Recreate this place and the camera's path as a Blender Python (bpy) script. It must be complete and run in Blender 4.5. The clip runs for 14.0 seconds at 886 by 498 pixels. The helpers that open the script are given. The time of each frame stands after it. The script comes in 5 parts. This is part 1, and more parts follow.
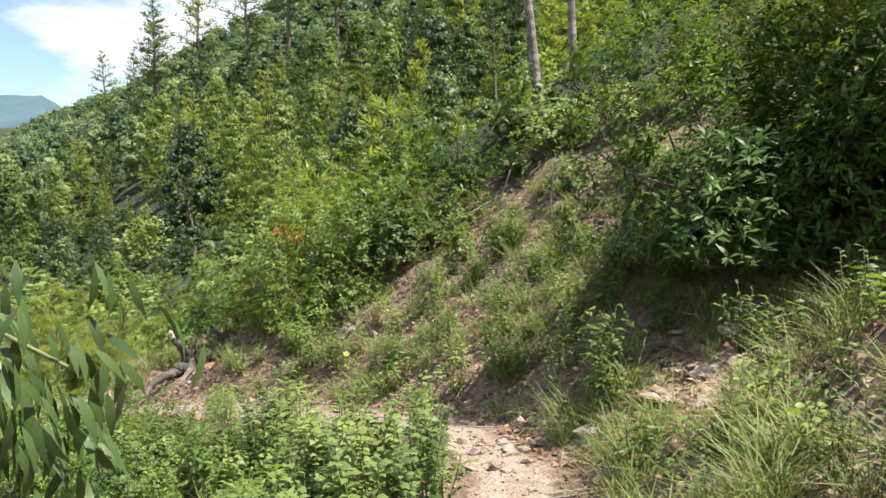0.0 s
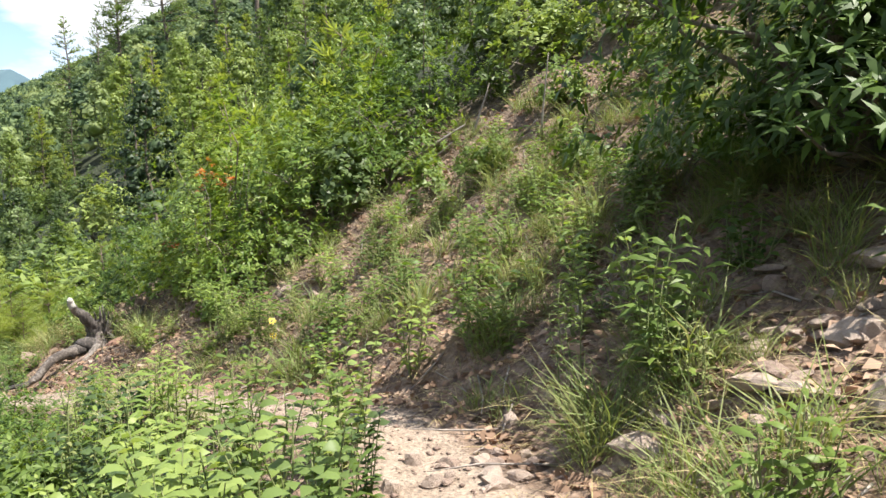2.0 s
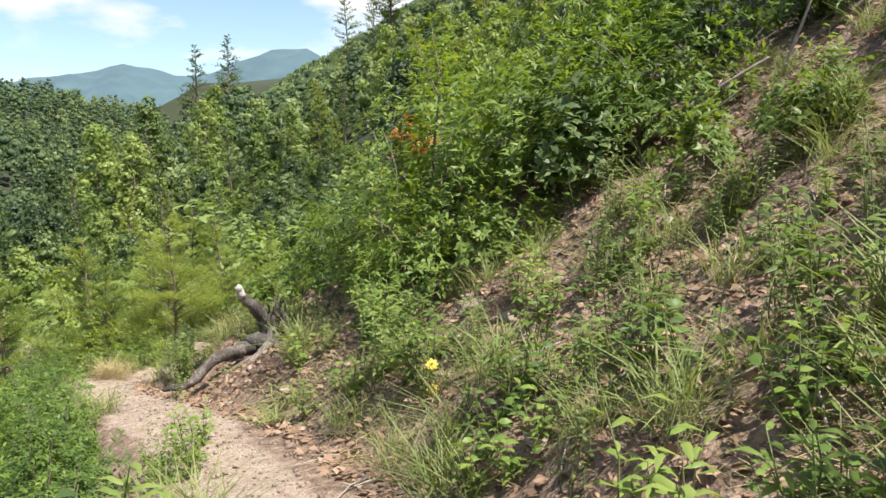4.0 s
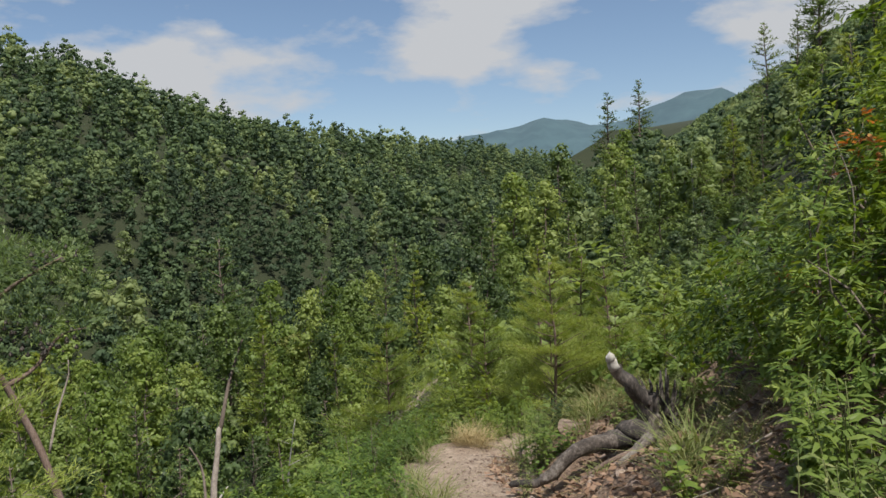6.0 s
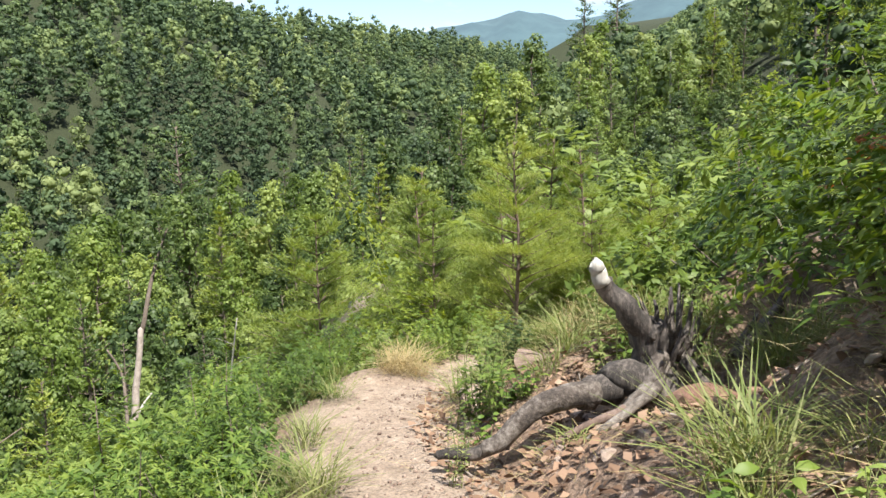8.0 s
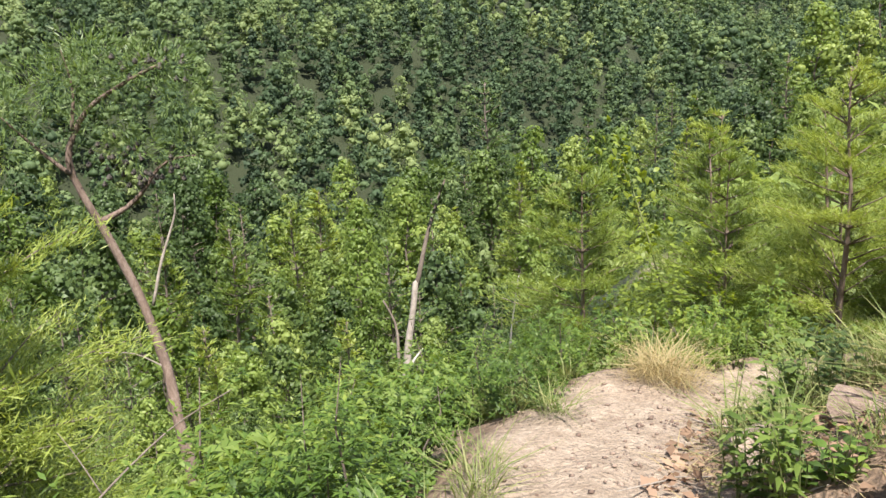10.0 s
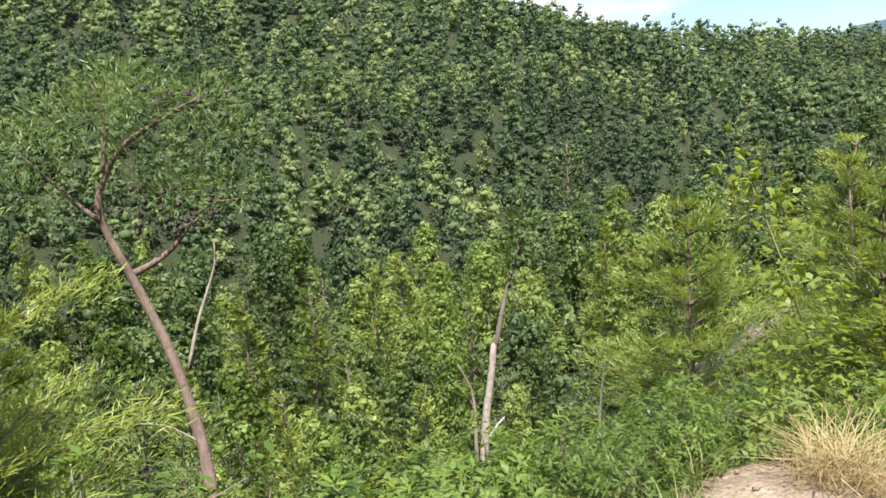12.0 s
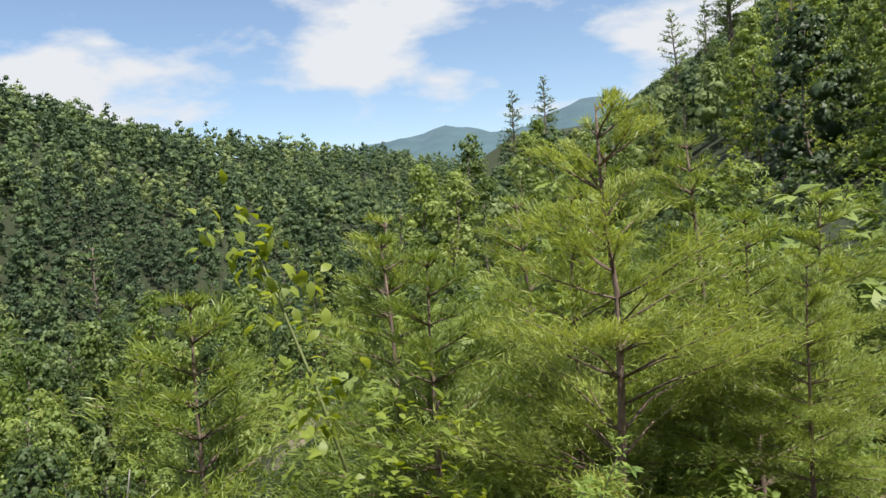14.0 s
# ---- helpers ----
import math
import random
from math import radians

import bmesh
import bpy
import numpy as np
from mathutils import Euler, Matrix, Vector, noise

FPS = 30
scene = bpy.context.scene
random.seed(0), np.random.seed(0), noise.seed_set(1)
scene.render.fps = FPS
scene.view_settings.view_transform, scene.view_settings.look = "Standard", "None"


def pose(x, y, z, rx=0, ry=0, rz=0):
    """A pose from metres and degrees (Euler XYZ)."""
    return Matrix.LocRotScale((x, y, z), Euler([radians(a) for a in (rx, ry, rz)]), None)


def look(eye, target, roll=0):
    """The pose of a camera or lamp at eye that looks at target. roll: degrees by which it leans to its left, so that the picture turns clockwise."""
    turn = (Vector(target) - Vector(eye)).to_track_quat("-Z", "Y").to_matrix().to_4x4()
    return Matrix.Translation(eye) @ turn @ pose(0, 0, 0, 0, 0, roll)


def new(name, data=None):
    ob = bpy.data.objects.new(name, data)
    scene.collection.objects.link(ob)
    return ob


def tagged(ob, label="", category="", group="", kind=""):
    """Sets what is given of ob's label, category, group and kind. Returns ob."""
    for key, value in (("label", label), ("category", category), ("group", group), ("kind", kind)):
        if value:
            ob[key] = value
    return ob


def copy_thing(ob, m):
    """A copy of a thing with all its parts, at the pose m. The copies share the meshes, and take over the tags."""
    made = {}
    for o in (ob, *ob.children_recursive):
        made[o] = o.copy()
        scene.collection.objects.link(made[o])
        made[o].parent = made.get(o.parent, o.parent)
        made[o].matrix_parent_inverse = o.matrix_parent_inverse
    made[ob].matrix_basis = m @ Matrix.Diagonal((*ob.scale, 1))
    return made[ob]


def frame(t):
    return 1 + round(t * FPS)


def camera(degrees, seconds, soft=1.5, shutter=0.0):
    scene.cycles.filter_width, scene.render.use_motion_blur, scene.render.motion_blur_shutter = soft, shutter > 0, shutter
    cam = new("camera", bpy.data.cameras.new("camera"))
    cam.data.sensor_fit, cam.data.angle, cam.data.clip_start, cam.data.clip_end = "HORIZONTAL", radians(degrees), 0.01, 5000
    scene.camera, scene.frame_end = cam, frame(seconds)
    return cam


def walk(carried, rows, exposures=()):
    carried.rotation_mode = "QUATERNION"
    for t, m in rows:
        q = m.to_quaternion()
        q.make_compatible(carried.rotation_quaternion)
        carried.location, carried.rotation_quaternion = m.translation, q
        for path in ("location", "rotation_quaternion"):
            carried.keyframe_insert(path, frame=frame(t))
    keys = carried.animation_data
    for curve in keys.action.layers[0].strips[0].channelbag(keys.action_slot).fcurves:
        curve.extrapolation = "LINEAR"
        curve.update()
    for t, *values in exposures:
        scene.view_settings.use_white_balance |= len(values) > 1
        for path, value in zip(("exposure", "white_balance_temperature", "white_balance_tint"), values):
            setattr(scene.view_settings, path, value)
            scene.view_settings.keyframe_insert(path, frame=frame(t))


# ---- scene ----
cam = camera(58.3, 14.0)
PATH = [
    (0, (0.000, 0.007, 2.033), (0.042, 2.603, 1.911), -1.2),
    (0.5, (0.005, 0.718, 1.828), (0.231, 3.303, 1.669), 0.2),
    (1, (0.151, 1.477, 1.687), (0.374, 4.065, 1.600), -0.9),
    (1.5, (0.229, 2.216, 1.512), (0.364, 4.809, 1.377), -1.1),
    (2, (0.290, 2.951, 1.431), (0.390, 5.539, 1.208), -2.2),
    (3.1, (0.600, 4.950, 1.370), (0.330, 7.535, 1.110), -1.8),
    (4.3, (0.211, 6.962, 1.348), (-0.777, 9.348, 1.052), -1.2),
    (4.5, (0.164, 7.248, 1.301), (-1.035, 9.536, 1.004), -1.0),
    (5, (-0.087, 7.832, 1.308), (-1.678, 9.858, 0.953), -0.8),
    (5.5, (-0.480, 8.412, 1.274), (-2.219, 10.326, 1.005), -1.8),
    (6, (-0.792, 9.026, 1.195), (-2.635, 10.856, 1.095), -2.5),
    (6.5, (-1.251, 9.665, 1.005), (-2.934, 11.630, 0.744), -1.7),
    (7, (-1.668, 10.360, 0.844), (-3.262, 12.377, 0.458), -1.6),
    (7.2, (-1.777, 10.548, 0.881), (-3.380, 12.558, 0.488), -0.9),
    (9.3, (-3.535, 12.585, 0.452), (-5.635, 14.027, -0.070), -3.1),
    (9.5, (-3.576, 12.734, 0.464), (-5.725, 14.097, -0.066), -2.4),
    (10, (-3.788, 13.044, 0.376), (-6.100, 14.105, -0.169), -2.7),
    (10.5, (-3.865, 13.144, 0.311), (-6.348, 13.764, -0.146), -4.7),
    (11, (-3.966, 13.133, 0.218), (-6.514, 13.521, -0.120), -3.3),
    (11.5, (-4.497, 13.286, 0.074), (-7.008, 13.859, -0.277), -3.4),
    (12, (-5.305, 13.826, -0.131), (-7.747, 14.660, -0.451), -4.2),
    (12.5, (-5.923, 14.252, -0.250), (-8.223, 15.430, -0.539), -4.3),
    (13, (-6.416, 14.711, -0.356), (-8.598, 16.097, -0.627), -5.3),
    (13.5, (-6.796, 15.101, -0.419), (-8.749, 16.804, -0.630), -3.7),
    (14, (-7.220, 15.621, -0.450), (-8.835, 17.657, -0.539), -4.1),
]
walk(cam, [(t, look(e, a, r)) for t, e, a, r in PATH], [(0.0, 1.2), (0.5, 1.5), (2.0, 1.35), (4.5, 0.95), (5.0, 0.85), (5.5, 1.05), (6.0, 0.15), (6.5, 0.6), (7.0, 1.1), (9.5, 1.15), (10.5, 1.15), (11.0, 1.45), (12.5, 1.0), (13.0, 1.0), (13.5, 1.0), (14.0, 0.7)])

# ---------- world and sun ----------
SUN_AZ, SUN_EL = radians(-104), radians(64)      # azimuth turned left from +y
sun_dir = Vector((-math.sin(SUN_AZ) * math.cos(SUN_EL), math.cos(SUN_AZ) * math.cos(SUN_EL), math.sin(SUN_EL)))
world = bpy.data.worlds.new("sky_world")
scene.world = world
world.use_nodes = True
wn, wl = world.node_tree.nodes, world.node_tree.links
wn.clear()
w_out, w_bg = wn.new("ShaderNodeOutputWorld"), wn.new("ShaderNodeBackground")
w_sky = wn.new("ShaderNodeTexSky")
w_sky.sky_type, w_sky.sun_disc = "NISHITA", False
w_sky.sun_elevation, w_sky.sun_rotation = SUN_EL, -SUN_AZ
w_sky.altitude, w_sky.air_density, w_sky.dust_density, w_sky.ozone_density = 700, 1.0, 0.6, 1.0
w_tc, w_map = wn.new("ShaderNodeTexCoord"), wn.new("ShaderNodeMapping")
w_map.inputs["Scale"].default_value = (1, 1, 2.6)
w_map.inputs["Location"].default_value = (1.35, 0.6, 0.2)
w_n = wn.new("ShaderNodeTexNoise")
w_n.inputs["Scale"].default_value, w_n.inputs["Detail"].default_value, w_n.inputs["Roughness"].default_value = 3.1, 8, 0.55
w_ramp = wn.new("ShaderNodeValToRGB")
w_ramp.color_ramp.elements[0].position, w_ramp.color_ramp.elements[1].position = 0.47, 0.56
w_mix = wn.new("ShaderNodeMix")
w_mix.data_type = "RGBA"
w_mix.inputs["B"].default_value = (5.0, 5.15, 5.4, 1)
wl.new(w_tc.outputs["Generated"], w_map.inputs["Vector"])
wl.new(w_map.outputs["Vector"], w_n.inputs["Vector"])
wl.new(w_n.outputs["Fac"], w_ramp.inputs["Fac"])
wl.new(w_ramp.outputs["Color"], w_mix.inputs["Factor"])
wl.new(w_sky.outputs["Color"], w_mix.inputs["A"])
wl.new(w_mix.outputs["Result"], w_bg.inputs["Color"])
wl.new(w_bg.outputs["Background"], w_out.inputs["Surface"])
w_bg.inputs["Strength"].default_value = 0.10
sun = new("sun", bpy.data.lights.new("sun", "SUN"))
sun.data.energy, sun.data.angle, sun.data.color = 5.0, radians(0.55), (1.0, 0.95, 0.86)
sun.matrix_world = look(sun_dir * 100, (0, 0, 0))
tagged(sun, "warm midday sun high over the valley", "sun", kind="structure")

# ---------- materials ----------
def nodes_of(name):
    m = bpy.data.materials.new(name)
    m.use_nodes = True
    n, l = m.node_tree.nodes, m.node_tree.links
    return m, n, l, n["Principled BSDF"], n["Material Output"]


def noise_node(n, l, scale, detail=4, rough=0.6, vec=None):
    t = n.new("ShaderNodeTexNoise")
    t.inputs["Scale"].default_value, t.inputs["Detail"].default_value, t.inputs["Roughness"].default_value = scale, detail, rough
    if vec:
        l.new(vec, t.inputs["Vector"])
    return t


def ramp_node(n, l, fac, stops):
    r = n.new("ShaderNodeValToRGB")
    e = r.color_ramp.elements
    while len(e) < len(stops):
        e.new(0.5)
    for k, (p, c) in enumerate(stops):
        e[k].position, e[k].color = p, (*c, 1)
    l.new(fac, r.inputs["Fac"])
    return r


def leaf_material(name, dark, mid, light, translucent=0.38, rough=0.45, island=0.4, patch=0.55, gain=0.65, own=0.5, tone=False):
    """Leaf surface: colour varies leaf by leaf and tree by tree, light passes through."""
    m, n, l, p, out = nodes_of(name)
    geo, info = n.new("ShaderNodeNewGeometry"), n.new("ShaderNodeObjectInfo")
    tc = n.new("ShaderNodeTexCoord")
    big = noise_node(n, l, patch, 3, 0.6, tc.outputs["Object"])
    add = n.new("ShaderNodeMath")
    add.operation = "MULTIPLY_ADD"
    add.inputs[1].default_value = island
    l.new(geo.outputs["Random Per Island"], add.inputs[0])
    sub = n.new("ShaderNodeMath")
    sub.operation = "MULTIPLY_ADD"
    sub.inputs[1].default_value, sub.inputs[2].default_value = own, -0.5 * own - 0.5 * (gain - 0.65)
    if tone:
        at = n.new("ShaderNodeAttribute")
        at.attribute_name = "tone"
        l.new(at.outputs["Fac"], sub.inputs[0])
    else:
        l.new(info.outputs["Random"], sub.inputs[0])
    b2 = n.new("ShaderNodeMath")
    b2.operation = "MULTIPLY_ADD"
    b2.inputs[1].default_value = gain
    l.new(big.outputs["Fac"], b2.inputs[0])
    l.new(sub.outputs[0], b2.inputs[2])
    l.new(b2.outputs[0], add.inputs[2])
    r = ramp_node(n, l, add.outputs[0], [(0.2, dark), (0.52, mid), (0.9, light)])
    l.new(r.outputs["Color"], p.inputs["Base Color"])
    p.inputs["Roughness"].default_value = rough
    p.inputs["Specular IOR Level"].default_value = 0.35
    tr = n.new("ShaderNodeBsdfTranslucent")
    hs = n.new("ShaderNodeHueSaturation")
    hs.inputs["Saturation"].default_value, hs.inputs["Value"].default_value, hs.inputs["Hue"].default_value = 1.15, 1.5, 0.485
    l.new(r.outputs["Color"], hs.inputs["Color"])
    l.new(hs.outputs["Color"], tr.inputs["Color"])
    mx = n.new("ShaderNodeMixShader")
    mx.inputs["Fac"].default_value = translucent
    l.new(p.outputs["BSDF"], mx.inputs[1])
    l.new(tr.outputs["BSDF"], mx.inputs[2])
    l.new(mx.outputs["Shader"], out.inputs["Surface"])
    return m


def rough_material(name, stops, scale, fine, bump=0.4, rough=0.9, stretch=(1, 1, 1), island=0.0):
    """Bark, wood, stone: two scales of colour variation and a bump."""
    m, n, l, p, out = nodes_of(name)
    tc, mp = n.new("ShaderNodeTexCoord"), n.new("ShaderNodeMapping")
    mp.inputs["Scale"].default_value = stretch
    l.new(tc.outputs["Object"], mp.inputs["Vector"])
    a = noise_node(n, l, scale, 4, 0.6, mp.outputs["Vector"])
    b = noise_node(n, l, fine, 5, 0.7, mp.outputs["Vector"])
    mix = n.new("ShaderNodeMath")
    mix.operation = "MULTIPLY_ADD"
    mix.inputs[1].default_value = 0.5
    l.new(b.outputs["Fac"], mix.inputs[0])
    half = n.new("ShaderNodeMath")
    half.operation = "MULTIPLY"
    half.inputs[1].default_value = 0.5
    l.new(a.outputs["Fac"], half.inputs[0])
    l.new(half.outputs[0], mix.inputs[2])
    fac = mix.outputs[0]
    if island:
        geo, info = n.new("ShaderNodeNewGeometry"), n.new("ShaderNodeObjectInfo")
        sm = n.new("ShaderNodeMath")
        l.new(geo.outputs["Random Per Island"], sm.inputs[0])
        l.new(info.outputs["Random"], sm.inputs[1])
        ad = n.new("ShaderNodeMath")
        ad.operation = "MULTIPLY_ADD"
        ad.inputs[1].default_value = island
        l.new(sm.outputs[0], ad.inputs[0])
        sh = n.new("ShaderNodeMath")
        sh.operation = "SUBTRACT"
        sh.inputs[1].default_value = island
        l.new(fac, sh.inputs[0])
        l.new(sh.outputs[0], ad.inputs[2])
        fac = ad.outputs[0]
    r = ramp_node(n, l, fac, stops)
    l.new(r.outputs["Color"], p.inputs["Base Color"])
    p.inputs["Roughness"].default_value = rough
    bp = n.new("ShaderNodeBump")
    bp.inputs["Strength"].default_value, bp.inputs["Distance"].default_value = bump, 0.02
    l.new(b.outputs["Fac"], bp.inputs["Height"])
    l.new(bp.outputs["Normal"], p.inputs["Normal"])
    return m


def ground_material():
    m, n, l, p, out = nodes_of("forest_ground")
    tc = n.new("ShaderNodeTexCoord")
    at = n.new("ShaderNodeAttribute")
    at.attribute_name = "worn"
    wd = n.new("ShaderNodeAttribute")
    wd.attribute_name = "wooded"
    big = noise_node(n, l, 0.9, 5, 0.6, tc.outputs["Object"])
    mid = noise_node(n, l, 7, 5, 0.65, tc.outputs["Object"])
    fine = noise_node(n, l, 46, 4, 0.7, tc.outputs["Object"])
    vor = n.new("ShaderNodeTexVoronoi")
    vor.inputs["Scale"].default_value = 28
    l.new(tc.outputs["Object"], vor.inputs["Vector"])
    litter = ramp_node(n, l, mid.outputs["Fac"], [(0.3, (0.07, 0.048, 0.034)), (0.5, (0.20, 0.135, 0.095)), (0.7, (0.36, 0.265, 0.20))])
    sand = ramp_node(n, l, mid.outputs["Fac"], [(0.3, (0.24, 0.18, 0.135)), (0.55, (0.35, 0.275, 0.215)), (0.75, (0.45, 0.37, 0.30))])
    # floor under the trees: litter darkened to near-black, tree shade put into its colour
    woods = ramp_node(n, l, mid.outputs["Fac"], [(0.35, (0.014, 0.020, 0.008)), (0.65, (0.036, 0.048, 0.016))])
    # ragged trail edge
    edge = n.new("ShaderNodeMath")
    edge.operation = "MULTIPLY_ADD"
    edge.inputs[1].default_value, edge.inputs[2].default_value = 0.9, -0.45
    l.new(big.outputs["Fac"], edge.inputs[0])
    e2 = n.new("ShaderNodeMath")
    l.new(edge.outputs[0], e2.inputs[0])
    l.new(at.outputs["Fac"], e2.inputs[1])
    er = ramp_node(n, l, e2.outputs[0], [(0.35, (0, 0, 0)), (0.6, (1, 1, 1))])
    m1, m2, m3 = (n.new("ShaderNodeMix") for _ in range(3))
    for k in (m1, m2, m3):
        k.data_type = "RGBA"
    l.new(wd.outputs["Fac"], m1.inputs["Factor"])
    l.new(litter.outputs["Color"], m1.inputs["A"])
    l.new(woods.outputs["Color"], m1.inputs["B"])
    l.new(er.outputs["Color"], m2.inputs["Factor"])
    l.new(m1.outputs["Result"], m2.inputs["A"])
    l.new(sand.outputs["Color"], m2.inputs["B"])
    m3.blend_type = "MULTIPLY"
    m3.inputs["Factor"].default_value = 0.7
    fr = ramp_node(n, l, fine.outputs["Fac"], [(0.3, (0.5, 0.48, 0.46)), (0.6, (1.1, 1.08, 1.06))])
    l.new(m2.outputs["Result"], m3.inputs["A"])
    l.new(fr.outputs["Color"], m3.inputs["B"])
    l.new(m3.outputs["Result"], p.inputs["Base Color"])
    p.inputs["Roughness"].default_value = 0.95
    ad = n.new("ShaderNodeMath")
    l.new(fine.outputs["Fac"], ad.inputs[0])
    l.new(vor.outputs["Distance"], ad.inputs[1])
    bp = n.new("ShaderNodeBump")
    bp.inputs["Strength"].default_value, bp.inputs["Distance"].default_value = 0.8, 0.03
    l.new(ad.outputs[0], bp.inputs["Height"])
    l.new(bp.outputs["Normal"], p.inputs["Normal"])
    return m


M_GROUND = ground_material()
M_OAK = leaf_material("broad_leaves", (0.062, 0.100, 0.032), (0.165, 0.230, 0.062), (0.30, 0.36, 0.105), 0.38, 0.5, 0.16, 0.3, 0.6, 0.8)
M_OAKDARK = leaf_material("dark_broad_leaves", (0.045, 0.075, 0.032), (0.095, 0.145, 0.05), (0.175, 0.23, 0.08), 0.32, 0.5, 0.2)
# dark needle green; massed on the far slope it paints in cloud shadow
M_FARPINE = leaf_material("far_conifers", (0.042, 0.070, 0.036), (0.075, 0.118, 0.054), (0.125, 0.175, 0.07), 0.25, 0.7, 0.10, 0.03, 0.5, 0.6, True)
# far leaves: greens shifted bluish, slight haze painted into the colour
M_FAR = leaf_material("far_canopy_haze_tint", (0.064, 0.104, 0.050), (0.140, 0.198, 0.080), (0.26, 0.31, 0.125), 0.34, 0.7, 0.14, 0.02, 0.6, 0.75, True)
M_YELLOW = leaf_material("pale_yellow_leaves", (0.14, 0.17, 0.04), (0.27, 0.29, 0.09), (0.36, 0.36, 0.14))
M_PINE = leaf_material("pine_needles", (0.06, 0.095, 0.032), (0.115, 0.175, 0.052), (0.20, 0.265, 0.085), 0.32)
M_YPINE = leaf_material("young_pine_needles", (0.10, 0.145, 0.030), (0.19, 0.250, 0.055), (0.31, 0.36, 0.09), 0.40)
M_SAP = leaf_material("yellowing_sapling_leaves", (0.15, 0.20, 0.03), (0.27, 0.33, 0.06), (0.42, 0.44, 0.12), 0.45)
M_LAUREL = leaf_material("laurel_leaves", (0.05, 0.09, 0.02), (0.105, 0.175, 0.032), (0.23, 0.29, 0.06), 0.36, 0.5)
M_SHRUB = leaf_material("shrub_leaves", (0.078, 0.125, 0.026), (0.165, 0.235, 0.052), (0.30, 0.36, 0.10), 0.40, 0.5, 0.25)
M_HANG = leaf_material("hanging_dark_leaves", (0.035, 0.06, 0.02), (0.06, 0.10, 0.03), (0.10, 0.15, 0.045), 0.15, 0.45)
M_RED = leaf_material("reddened_leaves", (0.26, 0.10, 0.04), (0.42, 0.16, 0.06), (0.46, 0.27, 0.09))
M_GRASS = leaf_material("grass_blades", (0.08, 0.12, 0.03), (0.15, 0.195, 0.055), (0.28, 0.28, 0.12), 0.3, 0.6)
M_DRY = leaf_material("dry_grass", (0.24, 0.19, 0.09), (0.37, 0.30, 0.15), (0.48, 0.41, 0.24), 0.3, 0.7)
M_LITTER = leaf_material("dead_leaves", (0.11, 0.065, 0.04), (0.26, 0.165, 0.11), (0.46, 0.34, 0.25), 0.1, 0.8)
M_PETAL = leaf_material("yellow_petals", (0.75, 0.50, 0.02), (0.85, 0.62, 0.02), (0.9, 0.70, 0.05), 0.3)
M_BARK = rough_material("grey_brown_bark", [(0.3, (0.07, 0.05, 0.04)), (0.5, (0.17, 0.135, 0.11)), (0.7, (0.30, 0.26, 0.22))], 6, 40, 0.8, 0.95, (1, 1, 0.25))
M_PINEBARK = rough_material("reddish_pine_bark", [(0.3, (0.07, 0.048, 0.04)), (0.5, (0.175, 0.122, 0.10)), (0.7, (0.30, 0.23, 0.195))], 7, 34, 0.8, 0.95, (1, 1, 0.4))
M_WHITEWOOD = rough_material("bleached_wood", [(0.3, (0.20, 0.18, 0.16)), (0.5, (0.38, 0.36, 0.33)), (0.7, (0.55, 0.53, 0.50))], 3, 30, 0.5, 0.85, (1, 1, 0.15))
M_CHAR = rough_material("charred_wood", [(0.32, (0.012, 0.011, 0.01)), (0.48, (0.05, 0.042, 0.038)), (0.62, (0.20, 0.17, 0.15)), (0.75, (0.42, 0.38, 0.34))], 5, 38, 0.9, 0.8, (1, 1, 0.3))
M_LOG = rough_material("weathered_log", [(0.34, (0.03, 0.022, 0.018)), (0.46, (0.15, 0.115, 0.095)), (0.56, (0.36, 0.32, 0.29)), (0.7, (0.58, 0.55, 0.52))], 4, 30, 1.0, 0.85, (0.3, 1.4, 1.4))
M_ROOT = rough_material("weathered_root_wood", [(0.36, (0.025, 0.020, 0.017)), (0.48, (0.085, 0.068, 0.058)), (0.58, (0.20, 0.175, 0.155)), (0.72, (0.42, 0.39, 0.36))], 6, 26, 1.0, 0.85)
M_ROCK = rough_material("pinkish_stone", [(0.3, (0.15, 0.10, 0.08)), (0.5, (0.27, 0.195, 0.155)), (0.7, (0.40, 0.315, 0.26))], 3, 24, 0.7, 0.9, (1, 1, 1), 0.22)
M_CLAY = rough_material("reddish_clay", [(0.3, (0.14, 0.07, 0.05)), (0.5, (0.25, 0.14, 0.10)), (0.7, (0.36, 0.23, 0.17))], 5, 30, 0.9, 0.95)
M_TWIG = rough_material("dead_twig", [(0.3, (0.14, 0.11, 0.09)), (0.7, (0.42, 0.37, 0.33))], 8, 40, 0.4, 0.9)
M_STEM = rough_material("green_stem", [(0.3, (0.08, 0.11, 0.03)), (0.7, (0.20, 0.22, 0.08))], 8, 40, 0.3, 0.7)


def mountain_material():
    m, n, l, p, out = nodes_of("distant_woods_haze_tint")
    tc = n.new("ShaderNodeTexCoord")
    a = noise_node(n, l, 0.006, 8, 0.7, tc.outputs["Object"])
    # haze of the distance is put into the blue base colour
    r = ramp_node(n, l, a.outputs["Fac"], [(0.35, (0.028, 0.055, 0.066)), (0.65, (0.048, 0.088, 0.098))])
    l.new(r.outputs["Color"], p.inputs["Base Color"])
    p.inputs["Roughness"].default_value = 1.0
    # a faint blue glow strengthens the painted haze; nothing here gives light
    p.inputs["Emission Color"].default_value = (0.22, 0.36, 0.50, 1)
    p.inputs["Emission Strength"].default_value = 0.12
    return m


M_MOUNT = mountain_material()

# ---------- mesh helpers ----------
rng = np.random.default_rng(7)


